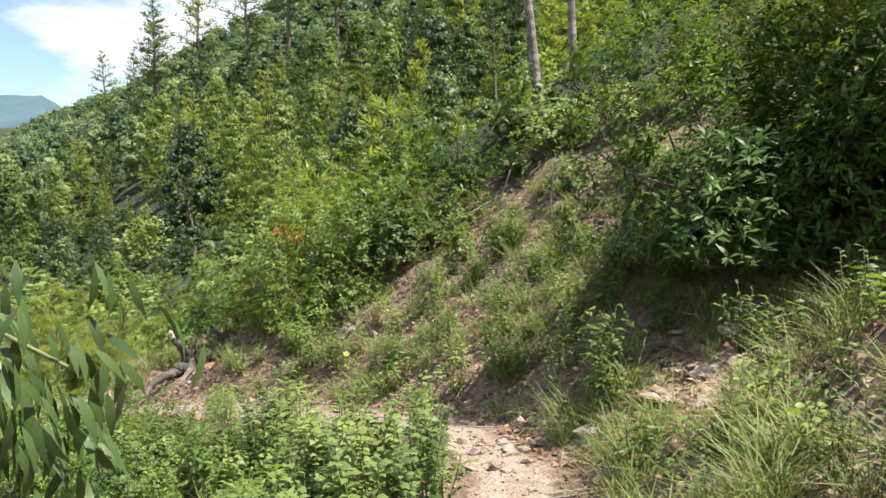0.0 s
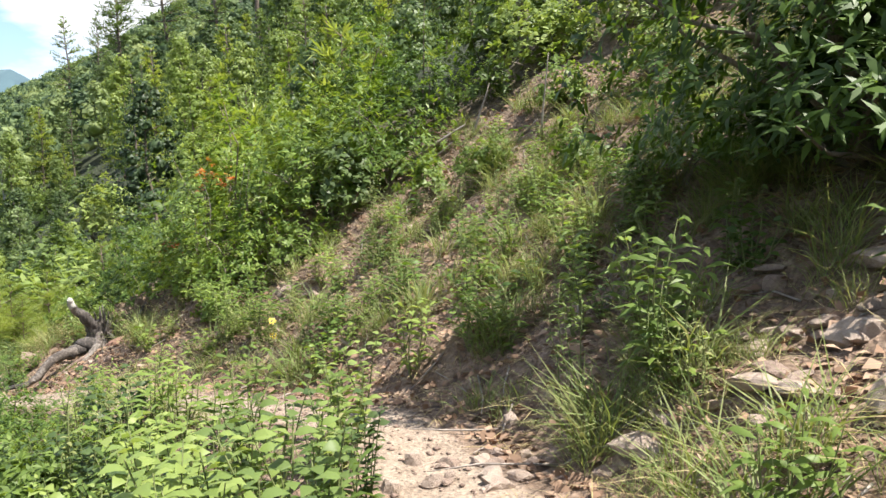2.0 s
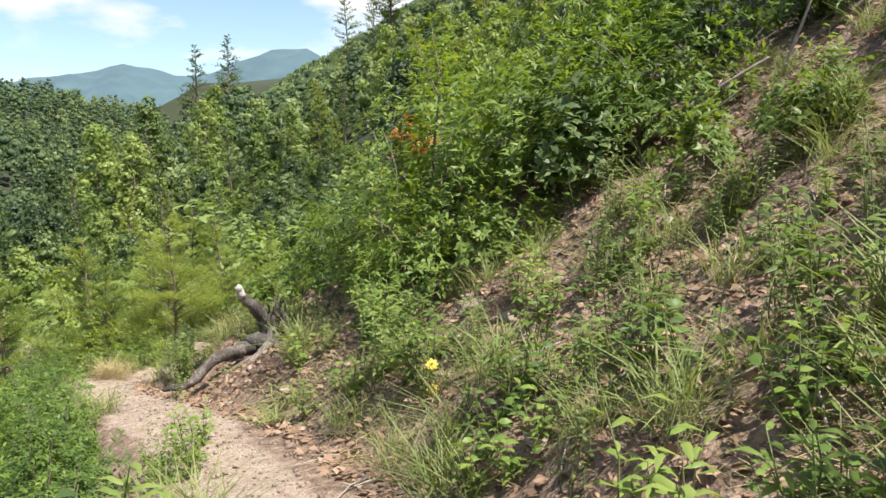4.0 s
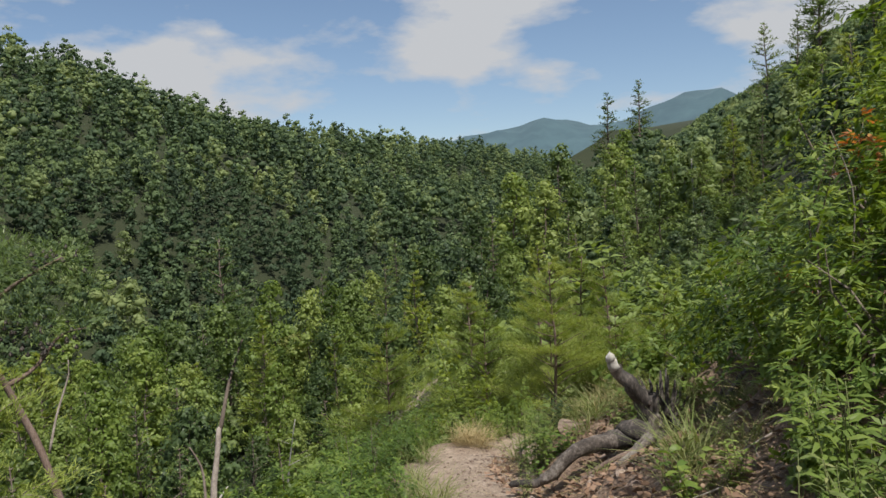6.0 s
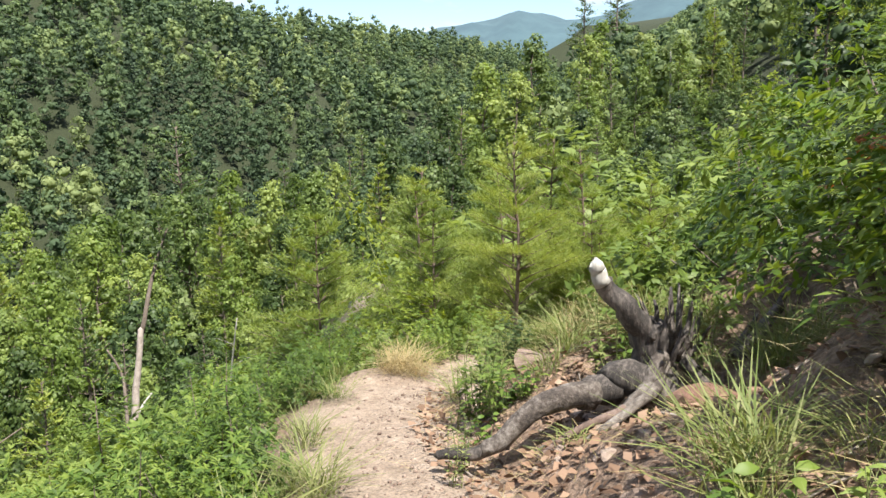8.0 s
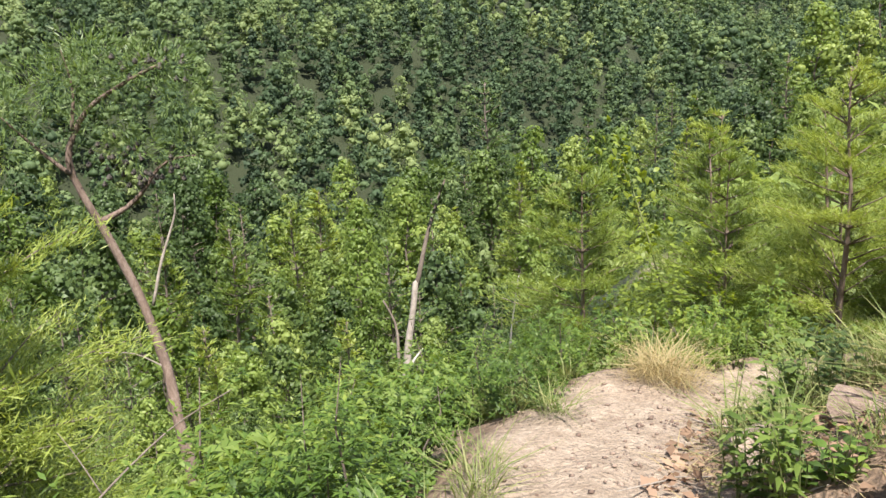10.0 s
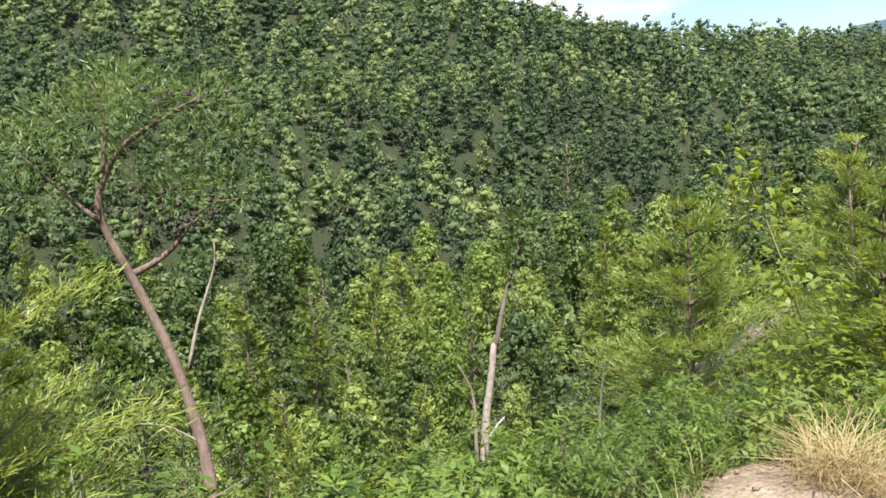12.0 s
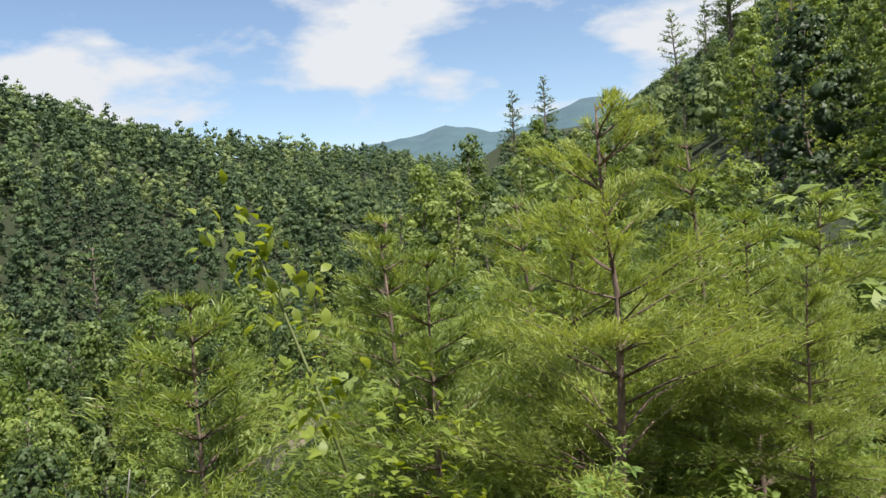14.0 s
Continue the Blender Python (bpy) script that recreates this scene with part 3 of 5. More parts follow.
# far woods
def far_woods(gap, d0, d1, per, blade, seed, a0, conifer):
    """The closed canopy of the opposite hillside: crown after crown of leafy puffs."""
    r = np.random.default_rng(seed)
    g = np.arange(-d1, d1, gap)
    x, y = (q.ravel() + gap * 0.9 * (r.random(len(g) ** 2) - 0.5) for q in np.meshgrid(g, g))
    dist, ang = np.hypot(x, y), np.degrees(np.arctan2(-x, y))
    inside = (dist > d0) & (dist < d1) & (ang > a0) & (ang < 112)
    x, y = x[inside] - 3.5, y[inside] + 11
    u, v = -0.819 * x - 0.574 * y, -0.574 * x + 0.819 * y
    ok = (-0.925 * (u - 250) - 0.381 * (v - 298)) > -22
    x, y = x[ok], y[ok]
    # conifers crowd the hollow so that their dark colour stands in for cloud shadow
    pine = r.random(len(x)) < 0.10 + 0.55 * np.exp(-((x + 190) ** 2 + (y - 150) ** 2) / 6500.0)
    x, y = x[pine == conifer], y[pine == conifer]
    n = len(x)
    z = height(x, y)
    size = gap * (0.85 + 0.65 * r.random(n) ** 1.3) * (0.8 if conifer else 1.0)
    tall = size * (1.9 if conifer else 1.35) * (0.75 + 0.5 * r.random(n))
    tall = np.minimum(tall, np.maximum(skyline(x, y) - z, 3.0))
    tone = r.random(n)
    m = 9
    t = (np.arange(m)[None] + r.random((n, m))) / m
    a = np.arange(m)[None] * 2.4 + r.random((n, 1)) * 6.283
    prof = 1.02 - 0.9 * t if conifer else np.sin(np.pi * (0.2 + 0.78 * t)) ** 0.7
    out = size[:, None] * 0.27 * prof * (0.6 + 0.5 * r.random((n, m)))
    C = np.stack([x[:, None] + np.cos(a) * out, y[:, None] + np.sin(a) * out, z[:, None] + tall[:, None] * (0.14 + 0.82 * t)], -1)
    cr = size[:, None] * (0.12 + 0.12 * prof) * (0.8 + 0.4 * r.random((n, m)))
    i, j = np.repeat(np.arange(n), per), r.integers(0, m, n * per)
    d = unit(r.normal(0, 1, (len(i), 3)))
    d[:, 2] = np.abs(d[:, 2]) * 1.1 - 0.35
    base = C[i, j] + d * (cr[i, j] * (0.55 + 0.75 * r.random(len(i))))[:, None] * np.array([1, 1, 0.85])
    axis = unit(np.cross(d, r.normal(0, 1, d.shape))) + d * 0.1
    L = blade * (0.6 + 0.8 * r.random(len(i)))
    v, f = blades(base, axis, np.array([0, 0, 0.25]) + d + r.normal(0, 0.2, d.shape), L, L * 0.8, 0.1, 0.1)
    V, F = join((v, f), cores(C.reshape(-1, 3), cr.ravel() * 0.55, BALL, r))
    return V, F, np.concatenate([np.repeat(tone[i], 4), np.repeat(tone, m * len(BALL[0]))])


for name, con, mat, lab in (("far_woods", False, M_FAR, "dense green woods covering the opposite hillside"), ("far_conifers", True, M_FARPINE, "dark conifers in the far woods, massed in place of cloud shadow")):
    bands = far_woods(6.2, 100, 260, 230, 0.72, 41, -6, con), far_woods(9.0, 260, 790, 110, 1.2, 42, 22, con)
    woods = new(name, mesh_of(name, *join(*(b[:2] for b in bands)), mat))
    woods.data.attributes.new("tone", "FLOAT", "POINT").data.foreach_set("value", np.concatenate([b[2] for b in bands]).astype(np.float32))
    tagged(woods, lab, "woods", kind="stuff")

# trees that stand out of the woods: x, y, height, kind
for x, y, top, k in ((-114, 72, -0.5, 3), (-120, 114, -2.5, 5), (-138, 219, 37, 3), (-122, 211, 38, 5), (-60, 150, 33, 3), (-54, 149, 33, 3),
                     (-44, 131, 38, 5), (-36, 128, 42, 3), (-27, 122, 44, 3), (-20, 117, 47, 5), (-12, 112, 48, 3), (-47, 140, 38, 3)):
    place_tree(k, x, y, (top - zat(x, y)) / TALL[k], x * 0.7, "tall pines on the skyline")
yellow = tree("broadleaf_tree", broadleaf_meshes("yellow_oak", 11, 4.2, 0.42, 60, 40, M_YELLOW, M_BARK, 15), (-95.6, 72.3, zat(-95.6, 72.3)), "broadleaf tree with pale yellowing leaves", "tree", "woods on the slopes", 1.15)


# ---------- shrubs and herbs ----------
def shrub_meshes(name, H, R, leaf, ratio, tips, per, material, seed, fine=False, low=0.1, stems=9):
    """Woody stems that end in rosettes of leaves, filling an uneven dome."""
    r = np.random.default_rng(seed)
    d = unit(r.normal(0, 1, (tips, 3)))
    d[:, 2] = np.abs(d[:, 2])
    lob = 0.8 + 0.25 * np.sin(d[:, 0] * 5 + seed) + 0.2 * np.cos(d[:, 1] * 6 + 2 * seed)
    rad = (0.35 + 0.65 * r.random(tips) ** 0.45) * lob
    T = d * rad[:, None] * np.array([R, R, H * (1 - low)]) + np.array([0, 0, H * low])
    out = unit(T * np.array([1, 1, 0.6]) + np.array([0, 0, 0.35 * H]) + r.normal(0, 0.2 * R, T.shape))
    k = np.repeat(np.arange(tips), per)
    spread = r.normal(0, 1, (len(k), 3))
    spread -= out[k] * np.sum(spread * out[k], 1, keepdims=True)
    axis = unit(spread) + out[k] * (0.15 + 0.6 * r.random((len(k), 1))) + np.array([0, 0, -0.1])
    base = T[k] - out[k] * leaf * 0.6 * r.random((len(k), 1))
    L = leaf * (0.65 + 0.6 * r.random(len(k)))
    v, f = blades(base, axis, out[k] + np.array([0, 0, 0.4]) + r.normal(0, 0.25, base.shape), L, L * ratio, 0.08, 0.14, fine)
    parts = []
    for i in range(stems):
        j = r.integers(tips)
        parts.append(tube(bend((r.normal(0, 0.06 * R), r.normal(0, 0.06 * R), -0.25), T[j] * 0.96, 5, 0.25, r), np.linspace(0.012 * H + 0.004, 0.003, 5), 5))
    return mesh_of(name + "_stems", *join(*parts), M_BARK, True), mesh_of(name + "_leaves", v, f, material)


def herb_meshes(name, H, leaf, ratio, stems, per, material, seed, lean=0.3):
    """Upright green stalks with leaves all along them."""
    r = np.random.default_rng(seed)
    parts, B, A = [], [], []
    for i in range(stems):
        a = r.random() * 6.283
        h = H * (0.6 + 0.5 * r.random())
        p0 = np.array([math.cos(a), math.sin(a), 0]) * 0.12 * H * r.random()
        p = bend(p0 - np.array([0, 0, 0.08]), p0 + np.array([math.cos(a) * lean * h * r.random(), math.sin(a) * lean * h * r.random(), h]), 5, 0.15, r)
        parts.append(tube(p, np.linspace(0.006, 0.002, 5), 4))
        for j in range(per):
            t = 0.2 + 0.8 * (j + r.random()) / per
            q = np.array([np.interp(t, np.linspace(0, 1, 5), p[:, c]) for c in range(3)])
            b = j * 2.4 + r.random()
            B.append(q)
            A.append((math.cos(b), math.sin(b), 0.35 - 0.3 * r.random()))
    B, A = np.array(B), np.array(A)
    L = leaf * (0.55 + 0.7 * r.random(len(B)))
    v, f = blades(B, A, np.array([0, 0, 1.0]) + r.normal(0, 0.25, B.shape), L, L * ratio, 0.06, 0.25, True)
    return mesh_of(name + "_stems", *join(*parts), M_STEM, True), mesh_of(name + "_leaves", v, f, material)


proto = {}


def bush(key, name, meshes, x, y, scale, turn, label, category, group, tilt=0.0, sink=0.0):
    """One shrub or herb on the ground; alike ones share their meshes."""
    m = Matrix.LocRotScale(Vector((x, y, zat(x, y) - sink)), Euler((tilt, tilt * 0.5, turn)), Vector((scale, scale, scale)))
    if key not in proto:
        ob = new(name)
        part("woody_frame", meshes[0], ob)
        part("foliage", meshes[1], ob)
        proto[key] = ob
    else:
        ob = copy_thing(proto[key], Matrix())
    ob.matrix_basis = m
    return tagged(ob, label, category, group)


SHRUBS = [shrub_meshes("laurel_a", 1.6, 0.95, 0.10, 0.30, 520, 7, M_LAUREL, 51), shrub_meshes("laurel_b", 1.4, 1.05, 0.095, 0.30, 500, 7, M_LAUREL, 52),
          shrub_meshes("leafy_a", 1.0, 0.8, 0.105, 0.42, 210, 7, M_SHRUB, 53), shrub_meshes("leafy_b", 0.9, 0.75, 0.11, 0.40, 240, 7, M_SHRUB, 54),
          shrub_meshes("leafy_c", 1.0, 0.7, 0.085, 0.5, 260, 7, M_OAK, 55), shrub_meshes("coarse", 3.2, 2.4, 0.34, 0.55, 170, 6, M_OAK, 56)]
S_LABEL = ["glossy green laurel shrub on the bank", "spreading glossy laurel shrub on the bank", "light green leafy shrub at the trail edge",
           "low light green shrub on the slope", "dense green shrub below the trail"]
YP = [pine_meshes("young_pine_a", 3.4, 1.15, 0.09, 16, 520, M_YPINE, M_PINEBARK, 61, 0.12, 0, 0.12, 0.10), pine_meshes("young_pine_b", 2.6, 1.1, 0.09, 13, 520, M_YPINE, M_PINEBARK, 62, 0.06, 0, 0.12, 0.10),
      pine_meshes("young_pine_c", 3.0, 1.1, 0.28, 12, 55, M_YPINE, M_PINEBARK, 63, 0.06, 0, 0.15, 0.17),
      pine_meshes("open_pine", 3.6, 1.4, 0.08, 17, 1000, M_YPINE, M_PINEBARK, 66, 0.1, 0.2, 0.25, 0.10, 0.45)]


def young_pine(k, x, y, H, label, tilt=0.0):
    hk = (3.4, 2.6, 3.0, 3.6)[k]
    key = "yp%d" % k
    m = Matrix.LocRotScale(Vector((x, y, zat(x, y))), Euler((tilt, tilt, x * 3)), Vector((H / hk,) * 3))
    if key not in proto:
        proto[key] = tree("young_pine", YP[k], (0, 0, 0), label, "pine", "young pines by the trail")
    ob = proto[key] if proto[key].get("label") == label and proto[key].matrix_basis == Matrix() else copy_thing(proto[key], Matrix())
    ob.matrix_basis = m
    return tagged(ob, label)


# the big dark laurel over the bank
big = new("laurel_bush")
bm_ = shrub_meshes("big_laurel", 3.2, 1.85, 0.125, 0.28, 3600, 7, M_LAUREL, 50, False, 0.0, 18)
part("woody_frame", bm_[0], big)
part("foliage", bm_[1], big)
big.matrix_basis = pose(3.4, 7.75, zat(3.4, 7.75) - 0.1)
tagged(big, "large dark glossy laurel bush overhanging the bank", "bush")
tagged(copy_thing(big, pose(5.0, 6.3, zat(5.0, 6.3) - 0.5, 0, 0, 100)), "large dark glossy laurel bush overhanging the bank", "bush")
for x, y, s, k in ((4.6, 8.9, 1.25, 0), (4.9, 6.6, 1.2, 1), (2.5, 9.4, 0.7, 1), (4.4, 5.2, 1.0, 0), (5.9, 7.7, 1.3, 1)):
    bush("s%d" % k, "laurel_shrub", SHRUBS[k], x, y, s, x * 5, S_LABEL[k], "shrub", "laurels on the bank")
for x, y, H in ((4.5, 8.3, 4.0), (5.3, 6.8, 4.4)):
    young_pine(0, x, y, H, "young pine rising behind the large laurel")
# shrubs behind the fallen stump and up the hillside
for i, (x, y, s, k) in enumerate(((-3.0, 14.9, 1.0, 0), (-2.1, 14.1, 0.95, 1), (-1.2, 13.7, 0.8, 2), (-2.2, 15.6, 1.35, 0), (-1.0, 15.0, 1.3, 1), (-3.6, 16.3, 1.1, 0),
                                  (0.1, 14.6, 1.1, 1), (-2.8, 17.4, 1.5, 0), (-1.2, 16.8, 1.4, 1), (0.6, 16.2, 1.2, 0), (-4.9, 18.2, 1.3, 1), (-3.5, 19.0, 1.6, 0),
                                  (-0.4, 18.6, 1.5, 1), (-5.6, 17.2, 0.9, 2), (-5.2, 19.8, 1.5, 4), (-2.2, 13.2, 0.55, 3), (1.2, 12.4, 0.6, 3), (0.5, 13.2, 0.7, 2), (1.6, 15.4, 0.9, 2), (2.4, 13.2, 0.8, 2), (3.3, 12.3, 0.9, 3), (3.5, 14.6, 1.1, 4), (4.4, 13.3, 1.1, 2), (2.8, 15.7, 1.0, 3), (4.7, 11.3, 0.9, 4), (5.6, 12.6, 1.2, 2),
                                  (5.1, 15.0, 1.3, 0), (4.0, 16.9, 1.3, 1), (2.0, 11.2, 0.55, 3), (3.0, 10.6, 0.7, 4), (6.4, 11.4, 1.0, 0), (1.9, 17.6, 1.2, 4), (6.3, 14.0, 1.3, 1))):
    bush("s%d" % k, ("laurel_shrub", "laurel_shrub", "leafy_shrub", "leafy_shrub", "leafy_shrub")[k], SHRUBS[k], x, y, s, i * 1.3, S_LABEL[k], "shrub", "shrubs on the hillside")
redm = shrub_meshes("red_shrub", 1.3, 0.42, 0.09, 0.45, 34, 7, M_RED, 58, False, 0.55, 8)
redb = new("reddened_shrub")
part("woody_frame", redm[0], redb)
part("foliage", redm[1], redb)
redb.matrix_basis = pose(-3.95, 17.0, zat(-3.95, 17.0) - 0.1)
tagged(redb, "thin shrub with orange-red turning leaves", "shrub")
redc = copy_thing(redb, pose(-2.9, 16.2, zat(-2.9, 16.2) + 0.35, 0, 0, 70))
tagged(redc, "thin shrub with orange-red turning leaves", "shrub")

# hillside cover above the trail
r = np.random.default_rng(71)
done = []
while len(done) < 190:
    x, y = -24 + 42 * r.random(), 14 + 46 * r.random() ** 1.2
    s = float(trail_at(np.array([x]), np.array([y]))[0][0])
    if s < 2.6 or (x - 1.3) ** 2 + (y - 14.1) ** 2 < 2.5 or any((x - a) ** 2 + (y - b) ** 2 < 1.4 for a, b in done) or x < -2 and y < 20:
        continue
    if y < 17 and x > 1.5 and r.random() < 0.6:
        continue
    done.append((x, y))
    if r.random() < 0.4 and y > 20:
        young_pine(2, x, y, 2.0 + 2.6 * r.random(), "bushy young pine on the steep hillside")
    else:
        k = int(r.choice([0, 1, 2, 4]))
        bush("s%d" % k, "laurel_shrub" if k < 2 else "leafy_shrub", SHRUBS[k], x, y, 1.0 + 0.9 * r.random(), r.random() * 6.3, S_LABEL[k], "shrub", "shrubs on the hillside")

# undergrowth farther along the slope
done = []
while len(done) < 120:
    x, y = -75 + 110 * r.random(), 24 + 85 * r.random()
    s = float(trail_at(np.array([x]), np.array([y]))[0][0])
    if not -16 < s < 40 or any((x - a) ** 2 + (y - b) ** 2 < 5 for a, b in done):
        continue
    done.append((x, y))
    bush("s5", "understory_bush", SHRUBS[5], x, y, 0.8 + 0.7 * r.random(), r.random() * 6.3, S_LABEL[4], "shrub", "undergrowth on the slope")

done = []
while len(done) < 60:
    x, y = -22 + 24 * r.random(), 25 + 25 * r.random()
    if any((x - a) ** 2 + (y - b) ** 2 < 2.5 for a, b in done):
        continue
    done.append((x, y))
    k = int(r.choice([2, 4]))
    bush("u%d" % k, "understory_bush", SHRUBS[k], x, y, 1.5 + 0.8 * r.random(), r.random() * 6.3, S_LABEL[k], "shrub", "undergrowth on the slope")
# undergrowth that covers the bare slope beyond the first bend
for i in range(26):
    far, ang = 24 + 13 * r.random(), math.radians(15 + 11 * r.random())
    x, y = -far * math.sin(ang), far * math.cos(ang)
    if abs(float(trail_at(np.array([x]), np.array([y]))[0][0])) < 1.6 or np.min(np.hypot(CAM_XY[:, 0] - x, CAM_XY[:, 1] - y)) < 5:
        continue
    k = 2 + i % 3
    bush("s%d" % k, "understory_bush", SHRUBS[k], x, y, 0.9 + 0.6 * r.random(), r.random() * 6.3, S_LABEL[k], "shrub", "undergrowth on the slope")

# thicket below the trail
done = []
while len(done) < 120:
    x, y = -15 + 16 * r.random(), -2 + 25 * r.random()
    s = float(trail_at(np.array([x]), np.array([y]))[0][0])
    if not -9 < s < -1.15 or np.min(np.hypot(CAM_XY[:, 0] - x, CAM_XY[:, 1] - y)) < 1.3 or any((x - a) ** 2 + (y - b) ** 2 < 0.55 for a, b in done):
        continue
    done.append((x, y))
    k = int(r.choice([2, 3, 4]))
    bush("t%d" % k, "thicket_bush", SHRUBS[k], x, y, (0.55 + 0.35 * r.random()) * (1.0 + 0.13 * min(-s - 1.2, 6)), r.random() * 6.3, S_LABEL[k], "shrub", "thicket below the trail")

for x, y, s_, k in ((-7.0, 13.8, 0.72, 2), (-8.0, 14.6, 0.75, 3), (-6.2, 13.0, 0.7, 4), (-9.0, 15.6, 0.65, 2), (-9.5, 16.6, 0.6, 4), (-5.3, 12.3, 0.7, 3), (-4.4, 11.5, 0.75, 2), (-3.5, 10.6, 0.7, 4), (-9.3, 18.3, 0.6, 3),
                    (-9.6, 17.5, 0.7, 2), (-2.6, 9.6, 0.6, 2), (-9.4, 19.4, 0.6, 2), (-7.0, 18.9, 0.55, 3), (-6.9, 20.2, 0.6, 2), (-7.6, 14.1, 0.8, 2), (-5.0, 11.3, 0.85, 4)):
    k = k % 2
    bush("s%d" % k, "laurel_shrub", SHRUBS[k], x, y, s_ * 0.8, x * 4, S_LABEL[k], "shrub", "shrubs along the trail edge")

for x, y, s_, k in ((-1.5, 5.9, 0.75, 2), (-2.3, 6.8, 0.8, 3), (-1.3, 4.9, 0.7, 4), (-2.9, 8.0, 0.8, 2), (-1.9, 7.6, 0.62, 3), (-2.2, 5.2, 0.9, 4), (-3.2, 6.3, 1.0, 2), (-3.6, 8.9, 0.9, 3), (-1.4, 3.6, 0.7, 3), (-2.0, 2.6, 0.8, 2)):
    k = k % 2
    bush("s%d" % k, "laurel_shrub", SHRUBS[k], x, y, s_ * 0.7, x * 4, S_LABEL[k], "shrub", "shrubs along the trail edge")

# dark laurels along the downhill edge
for x, y, s_, k in ((-2.95, 10.95, 0.3, 1), (-2.45, 9.1, 0.5, 0), (-3.25, 9.9, 0.55, 1), (-4.1, 10.9, 0.6, 0), (-4.75, 11.75, 0.62, 1), (-5.35, 12.45, 0.58, 0), (-6.05, 13.25, 0.6, 1), (-6.75, 13.85, 0.55, 0), (-3.4, 8.8, 0.7, 0), (-4.4, 9.9, 0.75, 1),
                    (-5.4, 11.2, 0.8, 0), (-6.3, 12.2, 0.8, 1), (-7.6, 13.4, 0.8, 0), (-8.45, 15.75, 0.42, 1), (-8.9, 16.35, 0.45, 0), (-8.75, 17.6, 0.45, 1), (-9.3, 15.4, 0.6, 0), (-9.6, 16.9, 0.6, 1), (-8.85, 18.5, 0.5, 0)):
    bush("s%d" % k, "laurel_shrub", SHRUBS[k], x, y, s_, x * 7, "low dark laurel shrub at the trail edge", "shrub", "shrubs along the trail edge")

# young pines at the bend
young_pine(3, -9.8, 20.7, 0.3 - zat(-9.8, 20.7), "young pine with a reddish trunk and open boughs")
for x, y, H, k in ((-11.1, 20.3, -0.75, 1), (-10.7, 21.9, -0.3, 1), (-12.4, 21.2, -0.6, 0), (-9.0, 23.4, -0.5, 1), (-13.2, 19.6, -1.0, 1), (-8.4, 25.4, 0.2, 0), (-11.4, 24, 0.2, 0), (-6.6, 24.4, 0.0, 1), (-9.9, 22.6, 0.1, 0), (-12.0, 23.0, -0.3, 0), (-9.2, 21.9, -0.6, 1), (-13.6, 22.6, -0.4, 0), (-8.6, 21.2, -0.9, 1)):
    young_pine(k, x, y, H - zat(x, y), "bushy young pine with bright needles")
for x, y, H in ((-13.4, 11.7, 6.2), (-13.0, 9.7, 5.4), (-15.5, 9.9, 6.4), (-17.5, 11.3, 6.0), (-14.2, 7.6, 5.5), (-15.0, 11.2, 5.2), (-12.6, 10.6, 4.2), (-16.4, 8.6, 6.0)):
    place_tree(6, x, y, H / 6.2, x * 2, "pines below the trail")

# slender sapling with pale leaves
sap = new("sapling")
sm_ = shrub_meshes("sapling", 2.0, 0.95, 0.08, 0.5, 480, 5, M_SAP, 64, True, 0.1, 16)
part("woody_frame", sm_[0], sap)
part("foliage", sm_[1], sap)
sap.matrix_basis = pose(-10.0, 18.4, zat(-10.0, 18.4))
tagged(sap, "slender sapling with drooping light green leaves", "sapling")
rs = np.random.default_rng(65)
lead = np.array([(-10.05, 18.4, -1.9), (-10.25, 18.35, -1.3), (-10.45, 18.3, -0.8), (-10.6, 18.28, -0.5), (-10.75, 18.25, -0.45)])
shoot = new("leader_stem", mesh_of("leader_stem", *tube(lead, np.linspace(0.012, 0.003, 5), 5), M_STEM, True))
shoot.parent, shoot.matrix_parent_inverse = sap, sap.matrix_basis.inverted()
q = lead[1:][rs.integers(0, 4, 110)] + rs.normal(0, 0.10, (110, 3))
v, f = blades(q, rs.normal(0, 0.7, (110, 3)) + np.array([0, 0, -0.5]), np.array([0, 0, 1.0]) + rs.normal(0, 0.4, (110, 3)), 0.10, 0.058, 0.07, 0.2, True)
shoot = new("leader_leaves", mesh_of("leader_leaves", v, f, M_SAP))
shoot.parent, shoot.matrix_parent_inverse = sap, sap.matrix_basis.inverted()

